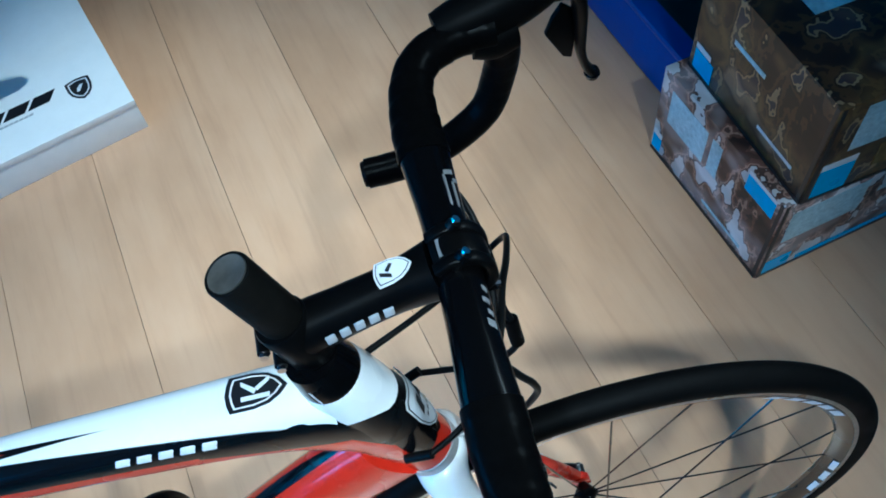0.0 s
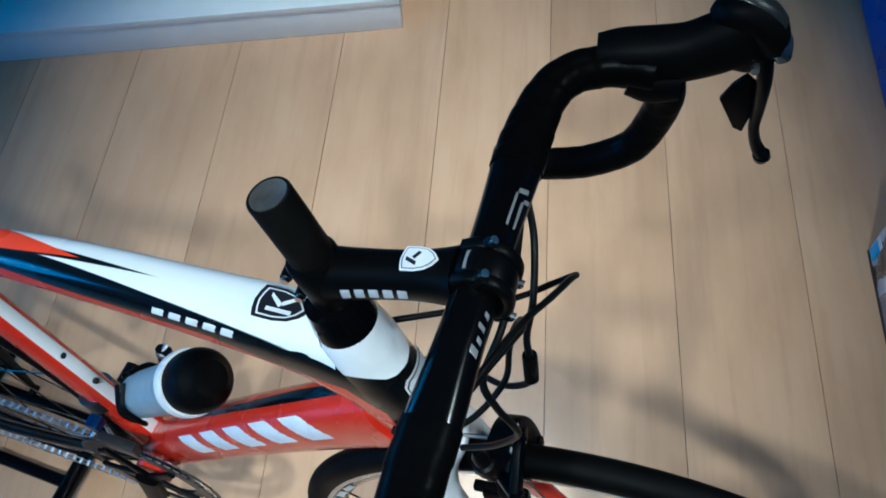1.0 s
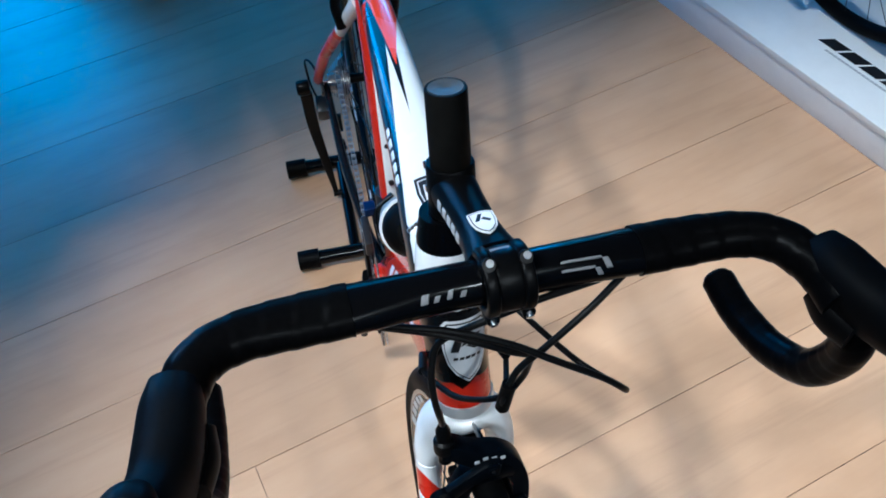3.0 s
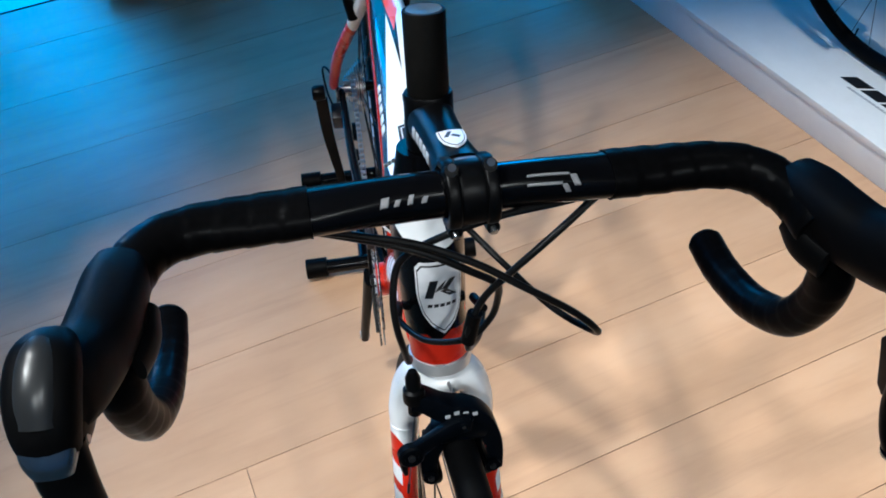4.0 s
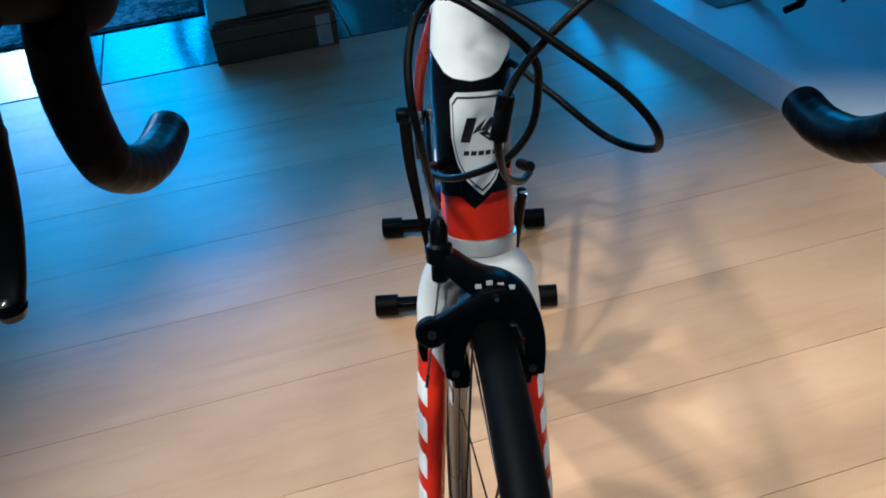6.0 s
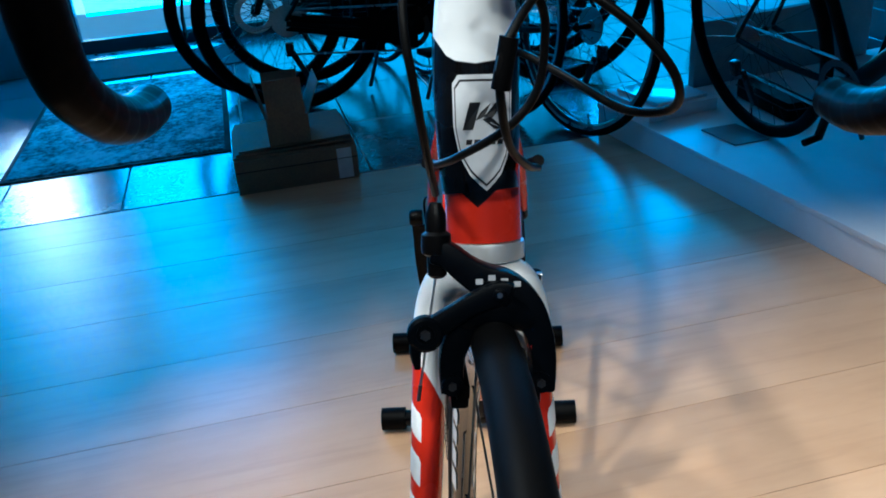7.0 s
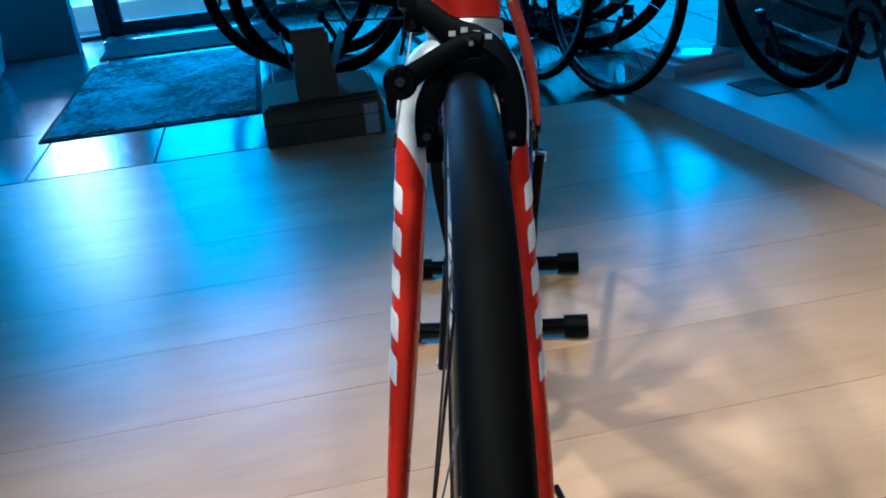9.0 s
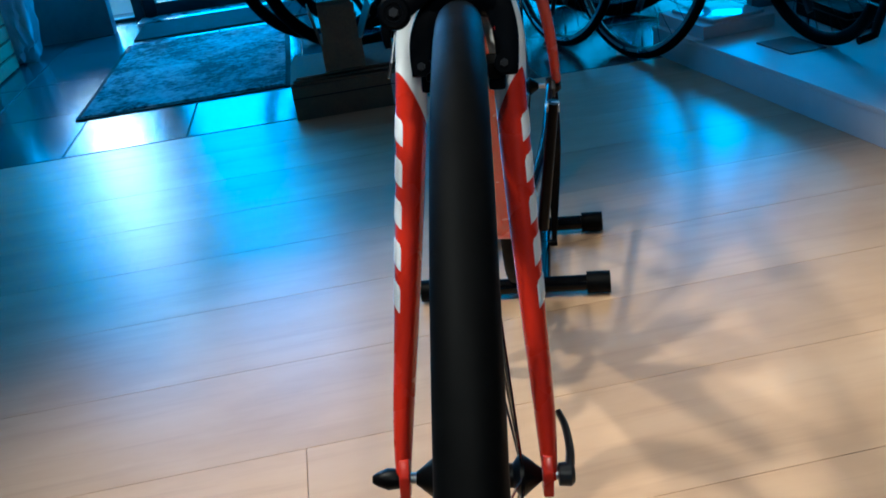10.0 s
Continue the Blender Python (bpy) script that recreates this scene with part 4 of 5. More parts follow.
for y in (-0.034, 0.041):
    part("cable_stop", rod((-0.150, y, 0.769), (-0.172, y * 0.88, 0.758), 0.0042, 12), cable_black, bike)

# front brake calliper
BRAKE = STEER @ Matrix.Translation(UP * -0.010 + FWD * 0.013 + Vector((0, 0.003, 0)))
forged = simple("forged_black_alloy", (0.0010, 0.0018, 0.0032), 0.38, vary=0.25, grain=90, relief=0.03, spec=0.05)
brake = part("brake_bolt", rod(axis(0.389, 0.010, 0.002), axis(0.389, 0.0734, 0.002), 0.0018, 6), dull_steel, bike, m=BRAKE)
def ribbon(pts, n=26):
    """The outline of a bent strip from places (y, s, half width)."""
    q = smooth_path([(y, s, 0, w) for y, s, w in pts], n)
    one, two = [], []
    for i in range(n + 1):
        d = q[min(i + 1, n)][:2] - q[max(i - 1, 0)][:2]
        d = d / np.linalg.norm(d)
        one.append((q[i][0] - d[1] * q[i][3], q[i][1] + d[0] * q[i][3]))
        two.append((q[i][0] + d[1] * q[i][3], q[i][1] - d[0] * q[i][3]))
    return one + two[::-1]


def arm(pts, f0, thick):
    return part("brake_arm", plate(ribbon(pts), thick, basis(axis(0, f0), (0, 1, 0), UP), 0.0022), forged, bike, "black forged brake arm", m=BRAKE)


arm([(-0.0400, 0.416, 0.0075), (-0.0300, 0.413, 0.0080), (-0.018, 0.403, 0.0088), (-0.006, 0.395, 0.0105), (0.008, 0.390, 0.0108), (0.0205, 0.379, 0.0102), (0.0285, 0.360, 0.0090), (0.0312, 0.342, 0.0082), (0.0310, 0.321, 0.0074)], 0.043, 0.021)
arm([(-0.0450, 0.3652, 0.0085), (-0.0390, 0.3685, 0.0078), (-0.028, 0.3755, 0.0068), (-0.015, 0.383, 0.0068), (0.002, 0.389, 0.0080), (0.010, 0.388, 0.0072)], 0.0632, 0.009)
arm([(-0.006, 0.382, 0.0090), (-0.018, 0.368, 0.0090), (-0.0260, 0.353, 0.0086), (-0.0285, 0.340, 0.0080), (-0.0280, 0.322, 0.0074)], 0.0450, 0.0180)
part("brake_bridge", Tube([(*axis(0.372, 0.052, -0.020), 0.013, 0.010), (*axis(0.378, 0.056, 0.0), 0.014, 0.013), (*axis(0.370, 0.052, 0.022), 0.013, 0.010)], side=FWD, n=14, power=2.6).mesh(18), forged, bike, "black bridge between the brake arms", m=BRAKE)
part("pivot_cap", lathe([(0.0042, 0), (0.0042, 0.001), (0.0034, 0.0016), (0.0020, 0.0016), (0.0018, 0.0008)], 24, basis(axis(0.389, 0.0720, 0.002), (0, 1, 0), UP)), forged, brake)
part("cable_pinch", lathe([(0.0, 0), (0.0095, 0), (0.0115, 0.0015), (0.0115, 0.008), (0.0095, 0.0100), (0.0062, 0.0100), (0.0058, 0.0085), (0, 0.0085)], 28, basis(axis(0.3652, 0.0640, -0.0450), (0, 1, 0), UP)), forged, bike, "round black cable clamp", m=BRAKE)
part("release_cam", Tube([(*axis(0.362, 0.066, -0.0500), 0.006, 0.0045), (*axis(0.352, 0.066, -0.0515), 0.006, 0.0038), (*axis(0.342, 0.066, -0.0505), 0.004, 0.0022)], side=FWD, n=10, power=3).mesh(12), forged, bike, m=BRAKE)
for y_ in (-0.012, -0.004, 0.004, 0.012):
    part("printed_bar", block((0.0045, 0.0035, 0.0004), (0, 0, 0), 0, basis(axis(0.3985 - abs(y_ + 0.004) * 0.28, 0.0643, y_ + 0.002), (0, 1, 0), UP)), grey_print, bike, smooth=False, m=BRAKE)
for sgn in (-1, 1):
    holder = part("brake_shoe", block((0.052, 0.009, 0.011), (0, 0, 0), 0.002, basis(axis(0.328, 0.038, sgn * 0.0215), FWD * 0.985 + UP * -0.17, (0, 1, 0))), rubber, bike, m=BRAKE)
    part("shoe_holder", block((0.040, 0.0125, 0.017), (0, 0, 0), 0.003, basis(axis(0.322, 0.040, sgn * 0.0235), FWD * 0.985 + UP * -0.17, (0, 1, 0))), forged, holder, "black pad holder")
    part("shoe_nut", rod(axis(0.329, 0.046, sgn * 0.0285), axis(0.329, 0.0665, sgn * 0.0285), 0.0070, 14), forged, holder)
    part("shoe_bolt", rod(axis(0.329, 0.0650, sgn * 0.0285), axis(0.329, 0.0685, sgn * 0.0285), 0.0030, 6), dark_metal, holder)
part("red_cam", rod(axis(0.353, 0.058, 0.0245), axis(0.353, 0.0625, 0.0262), 0.0040, 12), red_pad, bike, m=BRAKE)
part("barrel_adjuster", lathe([(0.004, -0.014), (0.0062, -0.012), (0.0062, 0.0), (0.0094, 0.002), (0.0098, 0.006), (0.0094, 0.014), (0.0066, 0.016), (0.0066, 0.027), (0.0036, 0.034)], 18, basis(axis(0.412, 0.055, -0.036), (0, 1, 0), -FWD)), satin_black, bike, m=BRAKE)
part("brake_wire", rod(axis(0.417, 0.055, -0.034), axis(0.330, 0.070, -0.0492), 0.0008, 6), dull_steel, bike, m=BRAKE)
part("wire_end", rod(axis(0.332, 0.070, -0.0490), axis(0.322, 0.0712, -0.0505), 0.0013, 8), dark_metal, bike, m=BRAKE)
part("anchor_bolt", rod(axis(0.3652, 0.066, -0.045), axis(0.3652, 0.0755, -0.045), 0.0034, 6), dark_metal, bike, m=BRAKE)


# wheels, each at its axle, turning about y
def wheel(centre, m, front, parent, tyre_mat=tyre_rubber, rim_mat=black_paint, r=0.336, spokes=20, depth=0.030, tw=0.0150, marks=True):
    base = m @ Matrix.Translation(centre) @ pose(0, 0, 0, -90, 0, 0)
    rr = r - 0.021
    rim = part("front_wheel" if front else "rear_wheel", lathe([(rr, -0.0098), (rr - 0.004, -0.0112), (rr - 0.012, -0.0112), (rr - depth + 0.004, -0.006), (rr - depth, 0), (rr - depth + 0.004, 0.006), (rr - 0.012, 0.0112), (rr - 0.004, 0.0112), (rr, 0.0098), (rr - 0.006, 0.0)], 120, closed=True), rim_mat, parent, "black rim with pale print", m=base)
    pr = []
    for k in range(20):
        a = 2 * math.pi * k / 20
        pr.append((r - tw + (tw if math.cos(a) > 0 else tw * 1.35) * math.cos(a), tw * math.sin(a)))
    part("tyre", lathe(pr, 140, closed=True), tyre_mat, rim, "black road tyre")
    brk = part("brake_track", ring(rr - 0.011, rr - 0.001, 0.0008, pose(0, 0, 0.0112), 110), dull_steel, rim)
    again(brk, pose(0, 0, -0.0232), rim)
    part("hub", lathe([(0.005, -0.048), (0.0065, -0.046), (0.0160, -0.034), (0.0160, -0.031), (0.0095, -0.026), (0.0085, 0), (0.0095, 0.026), (0.0160, 0.031), (0.0160, 0.034), (0.0065, 0.046), (0.005, 0.048)], 28), satin_black, rim)
    sp = part("spoke", rod((0.0145, 0, 0.0325), (rr - depth + 0.002, 0, 0.002), 0.0011, 6), black_paint, rim)
    for k in range(1, spokes):
        q = pose(0, 0, 0, 0, 0, 360 * k / spokes)
        if k % 2:
            q = q @ Matrix.Diagonal((1, 1, -1, 1))
        again(sp, q, rim)
    if marks:
        for k in range(6):
            bmk = bmesh.new()
            for j in range(5 if k % 2 else 3):
                a0 = radians(60 * k + 6 * j)
                a1 = a0 + radians(4.4)
                for side in (-1, 1):
                    vs = []
                    for (a, q0) in ((a0, 0), (a1, 0), (a1 + 0.02, 1), (a0 + 0.02, 1)):
                        rad = rr - depth + 0.0075 if q0 == 0 else rr - 0.0135
                        zz = (0.0079 if q0 == 0 else 0.0110) * side
                        vs.append(bmk.verts.new((rad * math.cos(a), rad * math.sin(a), zz + 0.0009 * side)))
                    f = bmk.faces.new(vs)
            part("rim_print", bmk, white_print, rim, smooth=False)
    part("valve", rod((rr - depth - 0.035, 0, 0), (rr - depth + 0.003, 0, 0), 0.0026, 8), rubber, rim, m=pose(0, 0, 0, 0, 0, 100))
    return rim


wheel(tuple(FRONT), STEER, True, bike, r=WHEEL_R)
part("axle_skewer", rod(FRONT + Vector((0, -0.070, 0)), FRONT + Vector((0, 0.068, 0)), 0.0045, 14), dull_steel, bike, m=STEER)
part("skewer_nut", lathe([(0.004, 0), (0.0075, 0.001), (0.0085, 0.010), (0.0055, 0.018), (0.003, 0.022)], 20, Matrix.Translation(FRONT) @ pose(0, -0.060, 0, 90, 0, 0)), satin_black, bike, m=STEER)
qr = part("skewer_lever", lathe([(0.004, 0), (0.0088, 0.001), (0.0095, 0.010), (0.007, 0.013), (0, 0.014)], 20, Matrix.Translation(FRONT) @ pose(0, 0.060, 0, -90, 0, 0)), dark_metal, bike, m=STEER)
part("lever_arm", Tube([(0.019, 0.071, 0.354, 0.004, 0.007), (0.005, 0.073, 0.362, 0.0035, 0.007), (-0.010, 0.071, 0.373, 0.003, 0.0065), (-0.021, 0.066, 0.381, 0.0025, 0.005)], n=16).mesh(14), dark_metal, qr)
wheel(tuple(REAR), Matrix(), False, bike, r=WHEEL_R)
part("axle_skewer", rod(REAR + Vector((0, -0.078, 0)), REAR + Vector((0, 0.080, 0)), 0.0045, 14), dull_steel, bike)
part("skewer_lever", lathe([(0.004, 0), (0.0105, 0.001), (0.0115, 0.013), (0.008, 0.017), (0, 0.018)], 20, Matrix.Translation(REAR) @ pose(0, 0.070, 0, -90, 0, 0)), dark_metal, bike)

# drivetrain on the right side
cas = part("cassette", rod(REAR + Vector((0, -0.022, 0)), REAR + Vector((0, -0.062, 0)), 0.016, 20), dull_steel, bike, "worn steel cassette")
for k in range(9):
    part("cog", ring(0.012, 0.056 - 0.0042 * k, 0.0018, Matrix.Translation(REAR) @ pose(0, -0.026 - 0.0038 * k, 0, 90, 0, 0), 36), dull_steel, cas)


def chainring(r, y):
    out = []
    teeth = int(r * 2 * math.pi / 0.0127)
    for k in range(teeth * 2):
        rad = r + (0.002 if k % 2 else -0.003)
        out.append((rad * math.cos(math.pi * k / teeth), rad * math.sin(math.pi * k / teeth)))
    bm = bmesh.new()
    inner = [(0.80 * r * math.cos(math.pi * k / teeth), 0.80 * r * math.sin(math.pi * k / teeth)) for k in range(teeth * 2)]
    n = len(out)
    rows = [[bm.verts.new((x, yy, zz)) for x, yy in ol] for zz in (0, 0.003) for ol in (out, inner)]
    for k in range(n):
        k2 = (k + 1) % n
        for a, b in ((0, 1), (2, 3), (0, 2), (1, 3)):
            bm.faces.new((rows[a][k], rows[a][k2], rows[b][k2], rows[b][k]))
    bmesh.ops.recalc_face_normals(bm, faces=bm.faces[:])
    bmesh.ops.transform(bm, matrix=Matrix.Translation(BB + Vector((0, y, 0))) @ pose(0, 0, 0, 90, 0, 0), verts=bm.verts)
    return bm


part("chainring", chainring(0.104, -0.044), dark_metal, bike)
part("chainring", chainring(0.080, -0.037), dark_metal, bike)


def crank(sgn, ang):
    d = Vector((math.cos(ang), 0, math.sin(ang)))
    y0, y1 = sgn * 0.055, sgn * 0.072
    a, b = BB + Vector((0, y0, 0)), BB + d * 0.170 + Vector((0, y1, 0))
    q = [(*(a.lerp(b, f)), 0.008 - 0.001 * f, 0.017 - 0.006 * f) for f in (-0.06, 0.1, 0.5, 0.9, 1.04)]
    c = part("crank_arm", Tube(q, side=(0, 1, 0), n=16, power=3).mesh(18), satin_black, bike)
    part("thread_insert", rod(b + Vector((0, -0.0085, 0)), b + Vector((0, 0.0085, 0)), 0.0072, 18), dull_steel, c, "bright steel pedal thread")
    if sgn < 0:
        for k in range(5):
            e = Vector((math.cos(ang + 2 * math.pi * k / 5), 0, math.sin(ang + 2 * math.pi * k / 5)))
            o = BB + Vector((0, -0.049, 0))
            part("spider_arm", Tube([(*o, 0.004, 0.010), (*(o + e * 0.05), 0.0035, 0.007), (*(o + e * 0.086), 0.003, 0.006)], n=8, power=3).mesh(12), satin_black, c)
    return c


crank(-1, radians(-95))
crank(1, radians(85))
ch = bmesh.new()
def chain_run(a, b):
    a, b = Vector(a), Vector(b)
    n = int((b - a).length / 0.0127)
    d = (b - a) / n
    for k in range(n):
        p, q = a + d * (k + 0.08), a + d * (k + 0.92)
        dy = 0.0032 if k % 2 else 0.0022
        for s in (-1, 1):
            bx = basis((p + q) / 2 + Vector((0, s * dy, 0)), q - p, (0, 1, 0))
            merge(ch, block(((q - p).length, 0.0012, 0.008), (0, 0, 0), 0, bx))
        rod(a + d * k + Vector((0, -0.0042, 0)), a + d * k + Vector((0, 0.0042, 0)), 0.0035, 8, bm=ch)


chain_run(BB + Vector((0.0, -0.043, 0.102)), REAR + Vector((0, -0.044, 0.034)))
chain_run(BB + Vector((-0.02, -0.043, -0.098)), REAR + Vector((0.0, -0.048, -0.165)))
arc = [BB + Vector((0.1015 * math.sin(t), -0.0425, 0.1015 * math.cos(t))) for t in np.linspace(0, math.pi, 26)]
for p, q in zip(arc, arc[1:]):
    bx = basis((p + q) / 2, q - p, (0, 1, 0))
    for s in (-0.0028, 0.0028):
        merge(ch, block(((q - p).length * 0.85, 0.0012, 0.008), (0, 0, 0), 0, bx @ Matrix.Translation((0, s, 0))))
part("chain", ch, dull_steel, bike, "steel roller chain", smooth=False)

fd = part("front_derailleur", block((0.055, 0.012, 0.030), (-0.585, -0.046, 0.402), 0.003), dark_metal, bike)
part("derailleur_link", block((0.018, 0.018, 0.018), (-0.618, -0.036, 0.424), 0.003), blue_metal, fd, "blue linkage")
part("clamp_band", rod((-0.628, 0, 0.418), (-0.635, 0, 0.440), 0.0245, 24), dark_metal, fd)
rd = part("rear_derailleur", block((0.035, 0.026, 0.050), (-1.005, -0.078, 0.270), 0.006, pose(0, 0, 0, 0, 25, 0)), dark_metal, bike, "black rear derailleur")
part("derailleur_cage", plate([(-0.012, -0.01), (0.012, -0.01), (0.010, 0.085), (-0.010, 0.085)], 0.003, basis((-0.985, -0.060, 0.262), (0.94, 0, 0.3), (0.3, 0, -0.94)), 0.001), dark_metal, rd)
for dz in (0.235, 0.180):
    part("jockey_wheel", rod((-0.995 + (0.235 - dz) * 0.3, -0.055, dz), (-0.995 + (0.235 - dz) * 0.3, -0.047, dz), 0.018, 18), satin_black, rd)
cable([(-0.965, -0.066, 0.335), (-1.02, -0.085, 0.365), (-1.055, -0.098, 0.345), (-1.05, -0.094, 0.290), (-1.02, -0.082, 0.268)], 0.0022, n=24, steer=False)

# decals on the tubes
word = bmesh.new()
for i in range(5):
    u0 = 0.150 + 0.118 * i
    DT.patch(u0, u0 + 0.086, 184, 124, shear=0.05, bm=word)
part("printed_word", word, white_print, down_tube, "white printed letters as bars")
word = bmesh.new()
for i in range(5):
    u0 = 0.166 + 0.032 * i
    TT.patch(u0, u0 + 0.0245, 168, 146, shear=-0.008, bm=word)
part("printed_word", word, white_print, top_tube)
mm = basis((-0.266, 0.0, 0.8650), (0, 1, 0), (-1, 0, -0.11))
flat("shield_badge", [(x * 0.0285, y * 0.048) for x, y in SHIELD], mm, top_tube, black_print, 0.0012)
flat("shield_line", [(x * 0.0240, y * 0.0405) for x, y in SHIELD], mm @ pose(0, 0, 0.0010), top_tube, white_print, 0.0006)
flat("shield_field", [(x * 0.0218, y * 0.0372) for x, y in SHIELD], mm @ pose(0, 0, 0.0014), top_tube, black_print, 0.0006)
for ol in ([(-0.0075, -0.011), (-0.0040, -0.011), (-0.0040, 0.011), (-0.0075, 0.011)], [(-0.0030, 0.001), (0.0050, 0.011), (0.0085, 0.011), (0.0005, -0.001)], [(-0.0010, -0.0015), (0.0055, -0.011), (0.0090, -0.011), (0.0020, 0.0)]):
    flat("shield_mark", ol, mm @ pose(0, 0, 0.0018), top_tube, white_print, 0.0006)

# head badge: a shield wrapped round the head tube
def head_patch(outline, off, name, material, s0, hs, wid):
    bm = bmesh.new()
    rows = 14
    grid = []
    for i in range(rows + 1):
        v = 0.5 - i / rows
        half = max(np.interp(-v, [-0.5, -0.45, -0.05, 0.2, 0.38, 0.5], outline), 0.0)
        u = (s0 + v * hs - 0.402) / (0.5635 - 0.402)
        grid.append([bm.verts.new(HT.at(u, math.pi / 2 - 0.16 + half * wid * (k / 4 - 1) , off)) for k in range(9)])
    for i in range(rows):
        for k in range(8):
            f = bm.faces.new((grid[i][k], grid[i + 1][k], grid[i + 1][k + 1], grid[i][k + 1]))
    bmesh.ops.remove_doubles(bm, verts=bm.verts[:], dist=1e-5)
    for f in bm.faces:
        f.normal_update()
        if f.normal.dot(FWD) < 0:
            f.normal_flip()
    return part(name, bm, material, head_tube)


HT = Tube([(*axis(0.402, 0, 0.004), 0.0278), (*axis(0.43, 0.0008, 0.002), 0.0280), (*axis(0.452, 0.001, 0.001), 0.0290), (*axis(0.480, 0.0012), 0.0303), (*axis(0.5635, 0.002), 0.0320)], n=40)
HT.axes = [((Vector((0, 1, 0))), FWD.copy()) for _ in HT.axes]
head_patch([0.80, 1.0, 1.0, 0.84, 0.5, 0.0], 0.0008, "shield_badge", white_print, 0.477, 0.077, 0.68)
head_patch([0.80, 1.0, 1.0, 0.84, 0.5, 0.0], 0.0011, "shield_line", black_print, 0.477, 0.071, 0.63)
head_patch([0.80, 1.0, 1.0, 0.84, 0.5, 0.0], 0.0014, "shield_field", white_print, 0.4772, 0.0675, 0.60)
def head_print(outlines, off, name, s0):
    """Flat prints wrapped on the head tube: outlines of (sideways, up) about a place s0 on its front."""
    bm = bmesh.new()
    for ol in outlines:
        f = bm.faces.new([bm.verts.new(HT.at((s0 + dz - 0.402) / (0.5635 - 0.402), math.pi / 2 - 0.16 - dy / 0.0278, off)) for dy, dz in ol])
        f.normal_update()
        if f.normal.dot(FWD) < 0:
            f.normal_flip()
    return part(name, bm, black_print, head_tube, smooth=False)


head_print([[(-0.0125, -0.0095), (-0.0065, -0.0095), (-0.0020, 0.0085), (-0.0080, 0.0085)], [(-0.0050, -0.0035), (0.0000, -0.0010), (0.0040, 0.0080), (-0.0020, 0.0020)], [(0.0000, -0.0010), (0.0065, 0.0080), (0.0120, 0.0080), (0.0050, -0.0015)], [(-0.0010, -0.0025), (0.0060, -0.0090), (0.0125, -0.0095), (0.0040, -0.0010)]], 0.0022, "shield_mark", 0.489)
head_print([[(-0.0110 + 0.0046 * i, -0.0017), (-0.0076 + 0.0046 * i, -0.0017), (-0.0070 + 0.0046 * i, 0.0017), (-0.0104 + 0.0046 * i, 0.0017)] for i in range(5)], 0.0022, "shield_print", 0.4715)

# bottle and cage on the down tube
along, out = Vector((0.69, 0, 0.724)), Vector((-0.724, 0, 0.69))
p0 = Vector((-0.255, 0, 0.653)) + out * 0.096
bm_m = Matrix((Vector((0, 1, 0)), along.cross(Vector((0, 1, 0))), along)).transposed().to_4x4()
bm_m.translation = p0 - along * 0.320
bottle = part("bottle", lathe([(0.025, 0), (0.0300, 0.004), (0.0312, 0.03), (0.0315, 0.10), (0.0305, 0.108), (0.0310, 0.118), (0.0350, 0.130), (0.0365, 0.150), (0.034, 0.156)], 40, bm_m @ Matrix.Diagonal((0.93, 0.93, 1, 1))), bottle_white, None, "")
bottle.name = "water_bottle"
bottle.matrix_basis = BIKE
tagged(bottle, "cloudy white water bottle with a black cap in the bike's cage", "bottle")
part("bottle_cap", lathe([(0.0365, 0.158), (0.0395, 0.160), (0.0405, 0.166), (0.0405, 0.184), (0.0385, 0.192), (0.0330, 0.199), (0.0240, 0.2045), (0.0225, 0.2075), (0.0180, 0.2085), (0.003, 0.2085)], 40, bm_m @ Matrix.Diagonal((0.86, 0.86, 1, 1))), rubber, bottle, "domed black cap")
part("bottle_ring", lathe([(0.0375, 0.144), (0.0402, 0.146), (0.0406, 0.157), (0.0395, 0.160), (0.0370, 0.1605)], 40, bm_m @ Matrix.Diagonal((0.93, 0.93, 1, 1))), white_print, bottle, "white ring under the cap")
cage = bmesh.new()
for a in (-1, 1):
    pts = [bm_m @ Vector((0.034 * math.cos(t), 0.034 * math.sin(t), z)) for t, z in ((radians(90 - a * 10), 0.005), (radians(90 - a * 70), 0.008), (radians(90 - a * 120), 0.012), (radians(90 - a * 110), 0.020), (radians(90 - a * 60), 0.026), (radians(90 - a * 10), 0.03))]
    merge(cage, Tube([(*p, 0.003) for p in pts], side=(0.3, 0.9, 0.2), n=40, carry=True).mesh(8))
part("bottle_cage", cage, satin_black, bike)
for p in ((-0.637, 0, 0.536), (-0.6165, 0, 0.479)):
    part("cage_bolt", rod(Vector(p) - Vector((0.008, 0, 0.002)), Vector(p) + Vector((0.0035, 0, 0.001)), 0.004, 12), black_print, bike)
part("seatpost", rod((-0.728, 0, 0.755), (-0.760, 0, 0.862), 0.0145, 20), satin_black, bike)
part("seat_clamp", rod((-0.725, 0, 0.752), (-0.731, 0, 0.772), 0.0195, 24), dark_metal, bike)

